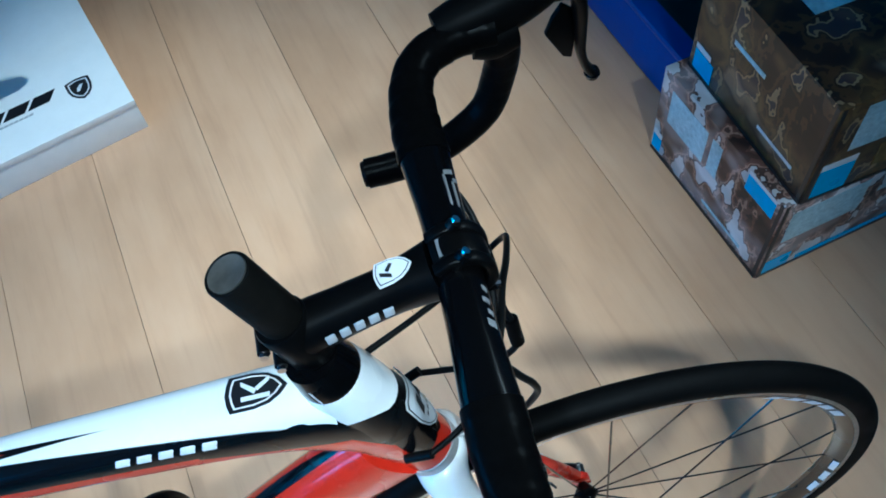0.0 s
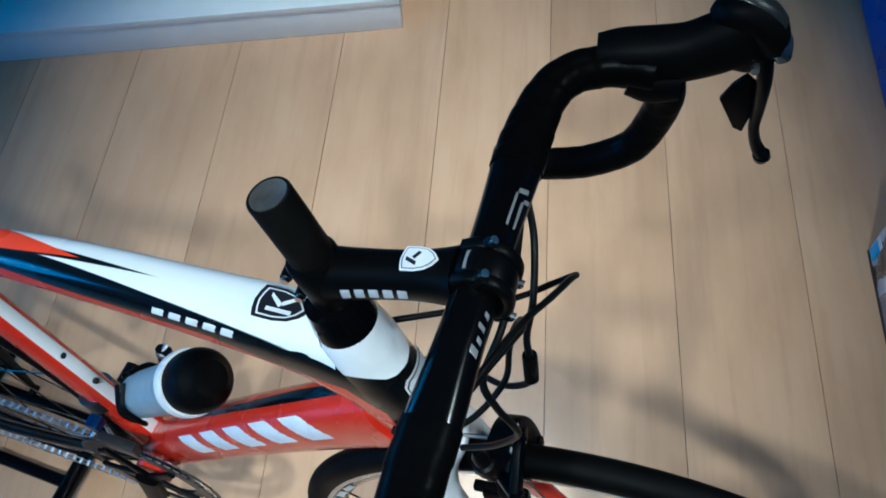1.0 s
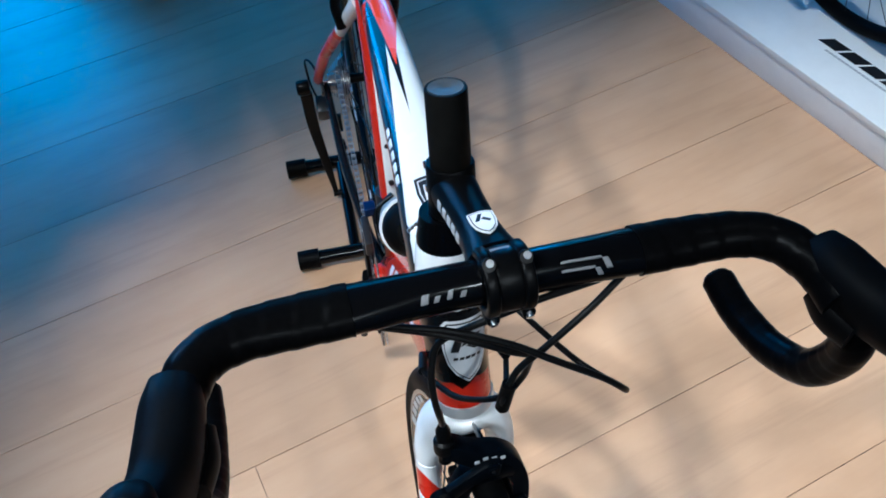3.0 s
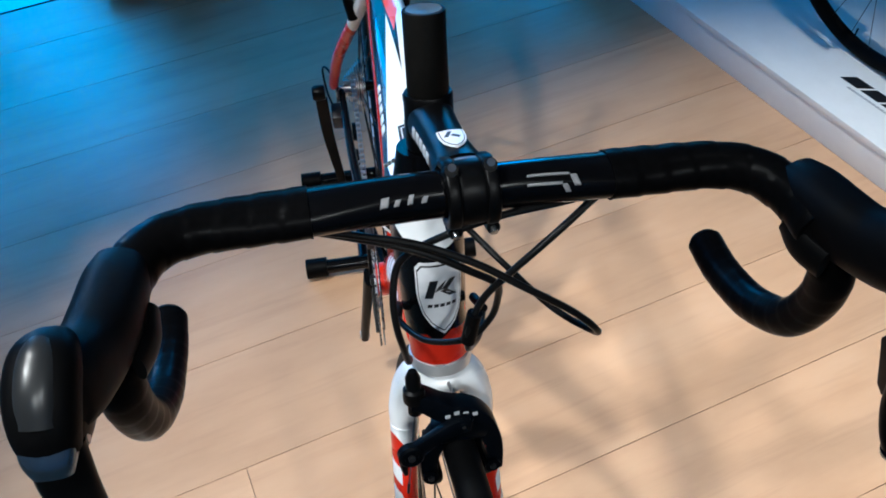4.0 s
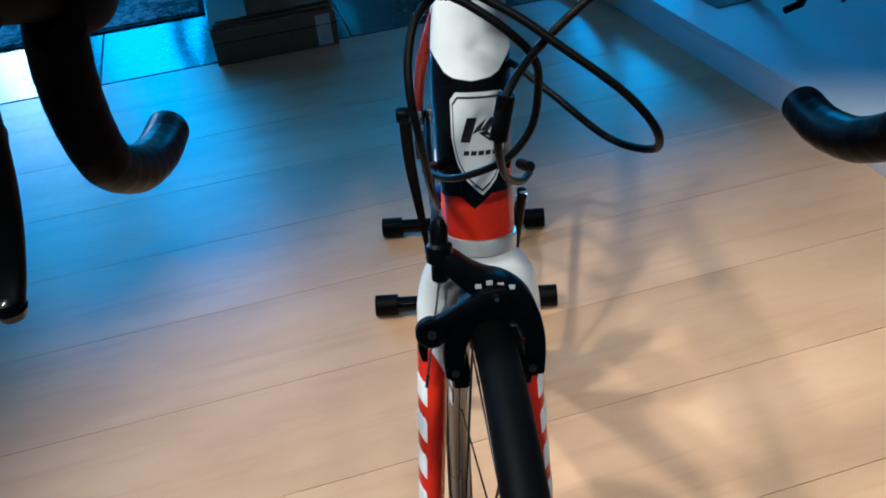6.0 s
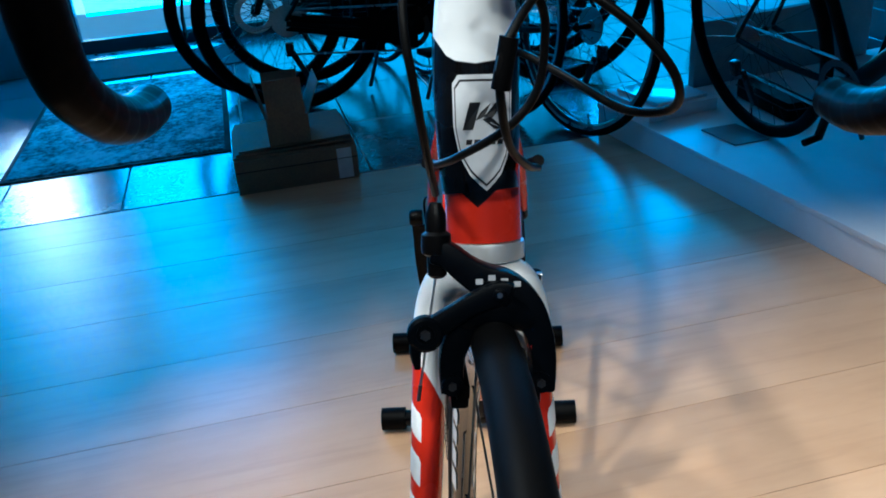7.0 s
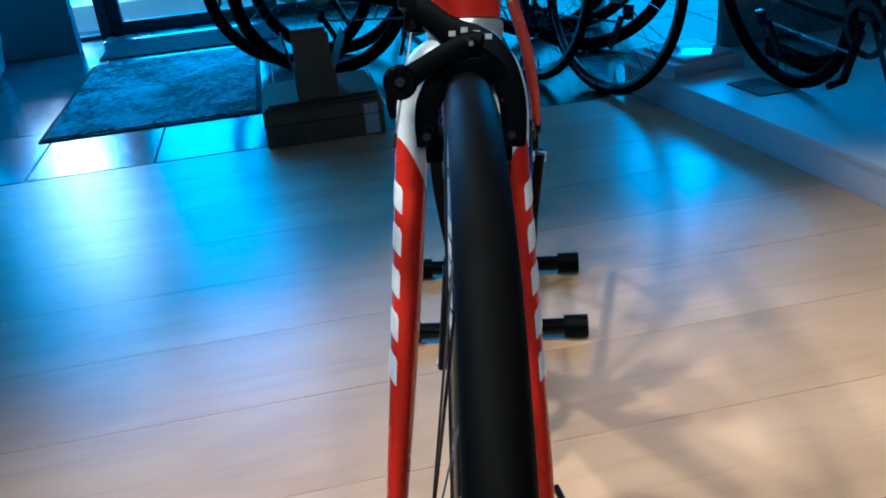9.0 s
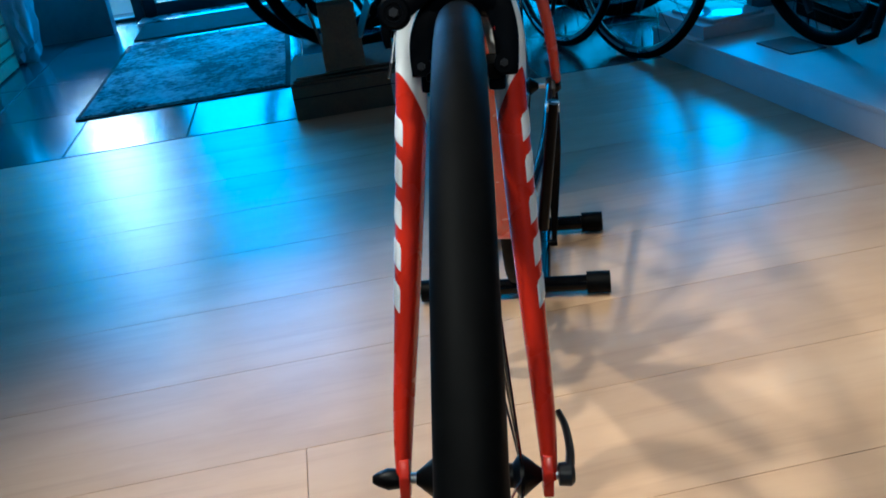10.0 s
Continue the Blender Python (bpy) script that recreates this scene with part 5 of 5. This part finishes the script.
# ---- floor stand holding the rear axle ----
stand = thing("bike_stand", "black tubular floor stand with rubber end caps under the rear wheel", "bike stand", pose(-0.006, -0.0217, 0, 0, 0, -15.7))
CY = -0.004
for x in (-0.843, -1.092):
    part("cross_bar", rod((x, CY - 0.155, 0.022), (x, CY + 0.155, 0.022), 0.0145, 24), gloss_bar, stand, "glossy black tube")
    for sgn in (-1, 1):
        e = CY + sgn * 0.172
        part("end_cap", rod((x, e, 0.022), (x, e - sgn * 0.042, 0.022), 0.0200, 24), rubber, stand, "black rubber end cap")
for sgn in (-1, 1):
    part("side_rail", rod((-0.843, CY + sgn * 0.055, 0.022), (-1.092, CY + sgn * 0.055, 0.022), 0.011, 16), gloss_bar, stand)
    y = CY + sgn * 0.088
    part("upright", Tube([(-1.000, CY + sgn * 0.074, 0.028, 0.0045, 0.003), (-0.998, CY + sgn * 0.080, 0.12, 0.0085, 0.003), (-0.992, y, 0.24, 0.0110, 0.003), (-0.987, y, 0.335, 0.0115, 0.003)], side=(0, 1, 0), n=20, power=5).mesh(14), satin_black, stand, "flat black upright")
    part("foot_bracket", rod((-1.000, CY + sgn * 0.060, 0.026), (-1.000, CY + sgn * 0.080, 0.026), 0.007, 12), satin_black, stand)
    part("axle_cup", lathe([(0.006, 0), (0.0135, 0.001), (0.0145, 0.006), (0.0145, 0.020), (0.0120, 0.024), (0.004, 0.025)], 22, pose(-0.985, CY + sgn * 0.078, 0.350, -90 * sgn, 0, 0)), satin_black, stand, "black cup over the axle end")

# ---- dark bikes in the background ----
def dark_bike(name, label, m, lean=4, chunky=1.35, motor=True, crank_at=40, pedals=True):
    """A plain black bike along x, its rear wheel's contact at the origin, its front 1.04 m ahead."""
    b = thing(name, label, "bicycle", m @ pose(0, 0, 0, lean, 0, 0), "parked bikes")
    r = 0.35
    rear, front, bb = Vector((0, 0, r)), Vector((1.04, 0, r)), Vector((0.44, 0, 0.29))
    seat, head0, head1 = Vector((0.27, 0, 0.74)), Vector((0.895, 0, 0.66)), Vector((0.86, 0, 0.80))
    wheel(tuple(rear), Matrix(), False, b, rim_mat=dark_metal, r=r, spokes=28, depth=0.018, tw=0.0165 * chunky, marks=False)
    wheel(tuple(front), Matrix(), True, b, rim_mat=dark_metal, r=r, spokes=28, depth=0.018, tw=0.0165 * chunky, marks=False)
    for a, c, w in ((bb, seat, 0.017), (bb, head0, 0.026), (seat - Vector((0, 0, 0.06)), head1, 0.019), (head0 - Vector((-0.02, 0, 0.05)), head1 + Vector((-0.01, 0, 0.03)), 0.021)):
        part("frame_tube", Tube([(*a.lerp(c, f), w, w * 1.1) for f in (0, 0.33, 0.66, 1)], side=(0, 1, 0.01), n=10).mesh(16), satin_black, b)
    part("seatpost", rod(seat, seat + Vector((-0.05, 0, 0.17)), 0.0145, 16), satin_black, b)
    part("saddle", Tube([(0.07, 0, 0.935, 0.068, 0.022), (0.15, 0, 0.93, 0.060, 0.022), (0.25, 0, 0.925, 0.026, 0.018), (0.345, 0, 0.918, 0.016, 0.012)], n=20, power=2.4).mesh(20), rubber, b)
    for s in (-1, 1):
        part("chainstay", Tube([(*(bb + Vector((-0.03, s * 0.03, 0))), 0.009, 0.012), (0.2, s * 0.058, 0.315, 0.008, 0.011), (*(rear + Vector((0, s * 0.066, 0))), 0.007, 0.010)], n=12).mesh(12), satin_black, b)
        part("seatstay", Tube([(*(seat + Vector((0, s * 0.02, -0.05))), 0.008), (0.13, s * 0.05, 0.53, 0.007), (*(rear + Vector((0, s * 0.066, 0.01))), 0.007)], n=12).mesh(12), satin_black, b)
        part("fork_blade", Tube([(*(head0 + Vector((0.02, s * 0.05, -0.06))), 0.017), (0.965, s * 0.056, 0.50, 0.015), (*(front + Vector((-0.008, s * 0.060, 0))), 0.013)], n=12).mesh(14), satin_black, b)
        ang = radians(crank_at) + (math.pi if s > 0 else 0)
        d = Vector((math.cos(ang), 0, math.sin(ang)))
        arm_ = part("crank_arm", Tube([(*(bb + d * f * 0.17 + Vector((0, s * (0.06 + 0.015 * f), 0))), 0.008, 0.014) for f in (0, 0.5, 1)], n=8, power=3).mesh(12), satin_black, b)
        e = bb + d * 0.17 + Vector((0, s * 0.125, 0))
        if pedals:
            part("pedal", block((0.09, 0.085, 0.022), e, 0.004), rubber, arm_)
        else:
            part("pedal_axle", rod(e - Vector((0, s * 0.05, 0)), e, 0.011, 12), rubber, arm_)
        part("handlebar_grip", rod((0.80, s * 0.20, 0.955), (0.785, s * 0.31, 0.955), 0.016, 14), rubber, b)
    part("fork_crown", rod(head0 + Vector((0.02, -0.055, -0.055)), head0 + Vector((0.02, 0.055, -0.055)), 0.020, 16), satin_black, b)
    part("handlebar", rod((0.82, -0.21, 0.955), (0.82, 0.21, 0.955), 0.0155, 16), satin_black, b)
    part("stem", rod((0.85, 0, 0.86), (0.82, 0, 0.955), 0.018, 16), satin_black, b)
    part("chainring", ring(0.066, 0.086, 0.004, Matrix.Translation(bb + Vector((0, -0.046, 0))) @ pose(0, 0, 0, 90, 0, 0), 40), dark_metal, b)
    cs = part("cassette", rod(rear + Vector((0, -0.022, 0)), rear + Vector((0, -0.060, 0)), 0.018, 20), dull_steel, b)
    for k in range(8):
        part("cog", ring(0.014, 0.060 - 0.005 * k, 0.002, Matrix.Translation(rear) @ pose(0, -0.026 - 0.004 * k, 0, 90, 0, 0), 24), dull_steel, cs)
    part("brake_disc", ring(0.055, 0.080, 0.002, Matrix.Translation(front) @ pose(0, 0.045, 0, 90, 0, 0), 40), dull_steel, b)
    part("rear_derailleur", block((0.03, 0.026, 0.05), (0.0, -0.082, 0.26), 0.005), dark_metal, b)
    part("derailleur_cage", block((0.022, 0.012, 0.12), (0.03, -0.060, 0.19), 0.003, pose(0, 0, 0, 0, -25, 0)), dark_metal, b)
    for dz in (0.086, -0.086):
        part("chain", rod(bb + Vector((0, -0.046, dz)), rear + Vector((0.0, -0.045, 0.045 if dz > 0 else -0.12)), 0.004, 8), dull_steel, b)
    if motor:
        part("motor_housing", block((0.21, 0.075, 0.15), bb + Vector((0.02, 0, 0.03)), 0.02, pose(0, 0, 0, 0, -20, 0)), rubber, b)
    if motor:
        part("chain_case", Tube([(*(rear + Vector((0, -0.052, 0))), 0.006, 0.030), (0.2, -0.052, 0.31, 0.006, 0.032), (*(bb + Vector((0.04, -0.052, 0))), 0.006, 0.08)], n=10, power=3).mesh(16), rubber, b)
        for c0, a0, a1 in ((rear, 20, 190), (front, 60, 215)):
            arcs = [(c0.x + (r + 0.03) * math.cos(radians(a)), 0, c0.z + (r + 0.03) * math.sin(radians(a)), 0.028, 0.004) for a in range(a0, a1, 15)]
            part("mudguard", Tube(arcs, n=30, power=3, carry=True).mesh(12), rubber, b)
        part("luggage_rack", block((0.36, 0.12, 0.014), (-0.08, 0, 0.80), 0.005), dark_metal, b)
        part("pannier", block((0.30, 0.13, 0.30), (-0.06, 0.14, 0.63), 0.03), rubber, b)
    part("kickstand", rod((0.35, 0.05, 0.27), (0.28, 0.16, 0.012), 0.008, 10), dark_metal, b)
    return b


def at_heading(x, y, z, deg):
    return pose(x, y, z, 0, 0, deg)


dark_bike("e_bike", "black electric bike parked by the shop window", at_heading(-2.93, 0.09, 0, 82), 3)
dark_bike("city_bike", "black city bike parked beside the white platform", at_heading(-2.195, 0.945, 0, 197), 5, chunky=0.7, motor=False)
dark_bike("city_bike", "black city bike parked behind another bike", at_heading(-2.50, 0.78, 0, 195), 5, chunky=0.7, motor=False)
dark_bike("e_bike", "black electric bike parked close behind another one", at_heading(-3.30, 0.16, 0, 84), 3)
dark_bike("e_bike", "black electric bike parked the other way round by the window", at_heading(-3.12, 1.02, 0, 266), -3)
dark_bike("mountain_bike", "black mountain bike on the white platform", PLAT @ at_heading(-1.335, 0.247, 0.0898, -3) @ Matrix.Scale(0.86, 4), 10, chunky=1.1, motor=False, crank_at=-112, pedals=False)
tagged(part("wheel_holder", plate([(-0.080, -0.055), (0.075, -0.055), (0.085, 0.055), (-0.070, 0.060)], 0.004, pose(0, 0, 0)), grey_panel, None, m=PLAT @ pose(-1.362, 0.170, 0.0903)), "flat grey metal plate under a wheel", "plate")
tagged(part("grey_board", block((0.03, 0.75, 0.22), (0, 0, 0.11), 0.004), grey_panel, None, m=PLAT @ pose(-1.82, 0.72, 0.0903)), "grey board standing on the white platform", "board")
pad_ = thing("black_case", "black soft case lying on the white platform", "case", PLAT @ pose(-1.50, 0.42, 0.0903, 0, 0, -9))
part("case_body", block((0.30, 0.085, 0.062), (0, 0, 0.031), 0.012), rubber, pad_)
part("case_seam", block((0.303, 0.088, 0.004), (0, 0, 0.040), 0.001), dark_metal, pad_)
for k in range(3):
    tagged(part("white_carton", block((0.5, 0.34, 0.06), (0, 0, 0.03), 0.003), white_board, None, m=pose(-3.05 + 0.01 * k, 2.15 - 0.012 * k, 0.0605 * k, 0, 0, 6 + 2 * k)), "flat white carton in a stack on the tiles", "box", "stacked white cartons")

# ---- printed carton and blue tub beside the bike ----
def photo_print(name, broad_stops, fine_stops, mix):
    """A glossy printed photograph: broad soft patches with smaller shapes over them."""
    mat, nt, b = nodes_of(name)
    v = coords(nt)
    broad = noise_of(nt, mapped(nt, v, (1.0, 1.0, 1.5)), 7.0, 2, 0.5)
    shapes = noise_of(nt, mapped(nt, v, (1.3, 1.3, 1.0)), 14.0, 3, 0.5)
    m = nt.nodes.new("ShaderNodeMix")
    m.data_type = "RGBA"
    m.inputs["Factor"].default_value = mix
    nt.links.new(ramp(nt, broad, broad_stops), m.inputs["A"])
    nt.links.new(ramp(nt, shapes, fine_stops, True), m.inputs["B"])
    nt.links.new(m.outputs["Result"], b.inputs["Base Color"])
    b.inputs["Roughness"].default_value = 0.28
    return mat


photo_pale = photo_print("pale_photo_print", [(0.36, (0.027, 0.014, 0.011)), (0.45, (0.216, 0.101, 0.068)), (0.52, (0.675, 0.513, 0.459)), (0.60, (0.810, 0.675, 0.648)), (0.68, (0.270, 0.121, 0.068))], [(0.0, (0.011, 0.008, 0.008)), (0.45, (0.135, 0.061, 0.041)), (0.50, (0.486, 0.297, 0.216)), (0.535, (0.027, 0.016, 0.014)), (0.57, (0.850, 0.850, 0.837))], 0.62)
photo_dark = photo_print("dark_photo_print", [(0.38, (0.008, 0.006, 0.006)), (0.47, (0.057, 0.028, 0.015)), (0.54, (0.228, 0.133, 0.042)), (0.62, (0.076, 0.038, 0.023)), (0.68, (0.494, 0.342, 0.190))], [(0.0, (0.008, 0.006, 0.006)), (0.48, (0.095, 0.053, 0.019)), (0.54, (0.011, 0.009, 0.009)), (0.585, (0.494, 0.342, 0.171)), (0.62, (0.038, 0.038, 0.057))], 0.55)
cyan_print = simple("cyan_print", (0.01, 0.42, 0.80), 0.3, relief=0)
pale_print = speckled("pale_blue_text", (0.22, 0.36, 0.40), (0.70, 0.86, 0.90), 90, 0.35, 0.0)
ochre_print = speckled("ochre_print", (0.10, 0.05, 0.01), (0.34, 0.22, 0.06), 60, 0.35, 0.0)
dark_edge = simple("dark_printed_edge", (0.012, 0.012, 0.014), 0.35)


def carton(m, l, w, h, name_label, photo, prints):
    t = thing("printed_carton", name_label, "box", m, "stacked printed cartons")
    part("carton_body", block((l, w, h), (l / 2, w / 2, h / 2), 0.003), photo, t)

    def panel(name, u0, u1, v0, v1, face, material, sk=0.0):
        a = [(u0, v0), (u1, v0 + sk), (u1, v1 + sk), (u0, v1)]
        q = {"x": Matrix(((0, 0, -1, -0.0006), (1, 0, 0, 0), (0, 1, 0, 0), (0, 0, 0, 1))), "y": Matrix(((1, 0, 0, 0), (0, 0, -1, -0.0006), (0, 1, 0, 0), (0, 0, 0, 1))), "z": Matrix.Translation((0, 0, h))}[face]
        bm_ = plate(a, 0.0008)
        bmesh.ops.transform(bm_, matrix=q, verts=bm_.verts)
        part(name, bm_, material, t, smooth=False)

    for face, wid in (("x", w), ("y", l)):
        panel("edge_band", 0.002, wid - 0.002, 0.002, 0.010, face, dark_edge)
        panel("edge_band", 0.002, 0.010, 0.011, h - 0.002, face, dark_edge)
    for name, face, u0, u1, v0, v1, material in prints:
        wid = w if face == "x" else l
        panel(name, wid * u0, wid * u1, h * v0, h * v1, face, material)
    panel("text_block", l * 0.15, l * 0.6, w * 0.5, w * 0.8, "z", pale_print)
    return t


LOWER = [("cyan_block", "x", 0.91, 0.985, 0.06, 0.22, cyan_print), ("white_block", "x", 0.91, 0.985, 0.225, 0.28, white_print), ("text_block", "x", 0.58, 0.90, 0.50, 0.86, pale_print), ("text_strip", "x", 0.46, 0.54, 0.50, 0.86, pale_print), ("cyan_block", "x", 0.05, 0.26, 0.76, 0.93, cyan_print), ("white_block", "x", 0.05, 0.26, 0.935, 0.97, white_print), ("text_strip", "x", 0.16, 0.50, 0.12, 0.15, pale_print),
         ("text_block", "y", 0.05, 0.36, 0.46, 0.84, pale_print), ("cyan_block", "y", 0.02, 0.13, 0.05, 0.22, cyan_print), ("cyan_strip", "y", 0.16, 0.80, 0.05, 0.11, cyan_print), ("text_strip", "y", 0.42, 0.70, 0.60, 0.66, pale_print)]
UPPER = [("cyan_block", "x", 0.80, 0.96, 0.05, 0.24, cyan_print), ("white_block", "x", 0.83, 0.96, 0.25, 0.30, white_print), ("white_strip", "x", 0.12, 0.40, 0.20, 0.23, white_print), ("text_strip", "x", 0.45, 0.70, 0.62, 0.66, pale_print),
         ("cyan_block", "y", 0.03, 0.16, 0.05, 0.34, cyan_print), ("white_block", "y", 0.03, 0.16, 0.345, 0.41, white_print), ("text_block", "y", 0.10, 0.52, 0.50, 0.94, pale_print), ("ochre_patch", "y", 0.24, 0.40, 0.18, 0.42, ochre_print)]
carton(pose(0.571, 0.317, 0, 0, 0, 0), 0.52, 0.36, 0.235, "carton printed with pale pictures and cyan blocks on the floor", photo_pale, LOWER)
carton(pose(0.590, 0.312, 0.2355, 0, 0, -3), 0.50, 0.35, 0.235, "carton printed with dark pictures stacked on another carton", photo_dark, UPPER)
tub = thing("storage_tub", "dark blue plastic tub standing on the oak floor", "tub", pose(0.66, 0.72, 0))
part("tub_body", block((0.5, 0.62, 0.16), (0.25, 0.31, 0.08), 0.02), blue_plastic, tub)
part("rim", block((0.53, 0.65, 0.02), (0.25, 0.31, 0.165), 0.008), blue_plastic, tub, "thick glossy blue rim")
part("content", block((0.44, 0.56, 0.012), (0.25, 0.31, 0.1715), 0.004), dark_edge, tub, "black packaging filling the tub")
# wrapped goods on a crate at the entrance
crate = thing("wooden_crate", "pale wooden crate with wrapped goods by the entrance", "crate", pose(-3.45, -1.62, 0))
for k in range(4):
    part("crate_board", block((0.36, 0.018, 0.055), (0, 0.19, 0.035 + 0.066 * k), 0.002), simple("raw_pine", (0.5, 0.36, 0.22), 0.6) if k == 0 else bpy.data.materials["raw_pine"], crate)
for x in (-0.17, 0.17):
    part("crate_post", block((0.025, 0.025, 0.29), (x, 0.165, 0.145), 0.002), bpy.data.materials["raw_pine"], crate)
wrap = bmesh.new()
bmesh.ops.create_icosphere(wrap, subdivisions=4, radius=1)
for v in wrap.verts:
    k = 1 + 0.28 * noise.noise(v.co * 3.1) + 0.14 * noise.noise(v.co * 8.0)
    v.co = Vector((v.co.x * 0.10 * k, v.co.y * 0.10 * k, max(v.co.z * 0.27 * k, -0.25) + 0.251))
tagged(part("wrapped_parcel", wrap, plastic_bag, None, m=pose(-3.74, -1.42, 0)), "parcel wrapped in crumpled shiny clear plastic on the tiles", "parcel")

# ---- planks and tiles, one object each ----
random.seed(11)
plank_meshes = {}
def plank(w, l):
    key = (round(w, 3), round(l, 3))
    if key not in plank_meshes:
        bm = bmesh.new()
        c = 0.0008
        rows = [[bm.verts.new((sx * (w / 2 - q), sy * (l / 2 - q), z)) for sx, sy in ((-1, -1), (1, -1), (1, 1), (-1, 1))] for q, z in ((0.0004, -0.009), (0.0004, -c), (c, 0.0))]
        for a, b in zip(rows, rows[1:]):
            for k in range(4):
                bm.faces.new((a[k], a[(k + 1) % 4], b[(k + 1) % 4], b[k]))
        bm.faces.new(rows[-1])
        bmesh.ops.recalc_face_normals(bm, faces=bm.faces[:])
        mesh = bpy.data.meshes.new("plank")
        bm.to_mesh(mesh)
        bm.free()
        mesh.materials.append(wood)
        plank_meshes[key] = mesh
    return plank_meshes[key]


row = 0
x1 = -0.268 + 11 * PLANK
while x1 > -2.13:
    x0 = max(x1 - PLANK, -2.138)
    k = round((-0.268 - x1) / PLANK)
    y = -2.75 - random.uniform(0.0, 0.3)
    if k == 0:
        y = -0.193 - 3.1
    while y < 4.1:
        ob = new("plank", plank(x1 - x0, 3.1 if k == 0 else 5.2))
        ob.parent = floor
        ob.matrix_basis = pose((x0 + x1) / 2, y + (1.55 if k == 0 else 2.6), 0)
        y += 3.1 if k == 0 else 5.2
    x1 = x0

tile_mesh = {}
def tile(w, l):
    key = (round(w, 3), round(l, 3))
    if key not in tile_mesh:
        bm = block((w - 0.005, l - 0.005, 0.01), (0, 0, -0.005), 0.0012, segs=1)
        mesh = bpy.data.meshes.new("tile")
        bm.to_mesh(mesh)
        bm.free()
        mesh.materials.append(tile_stone)
        tile_mesh[key] = mesh
    return tile_mesh[key]


xs = [-2.144, -2.664, -3.18, -3.70, -4.22, -4.56]
for xa, xb in zip(xs, xs[1:]):
    y = -0.526 - 0.381 * 6
    while y < 4.1:
        ob = new("tile", tile(xa - xb, 0.381))
        ob.parent = tiles
        ob.matrix_basis = pose((xa + xb) / 2, y + 0.1905, 0)
        y += 0.381
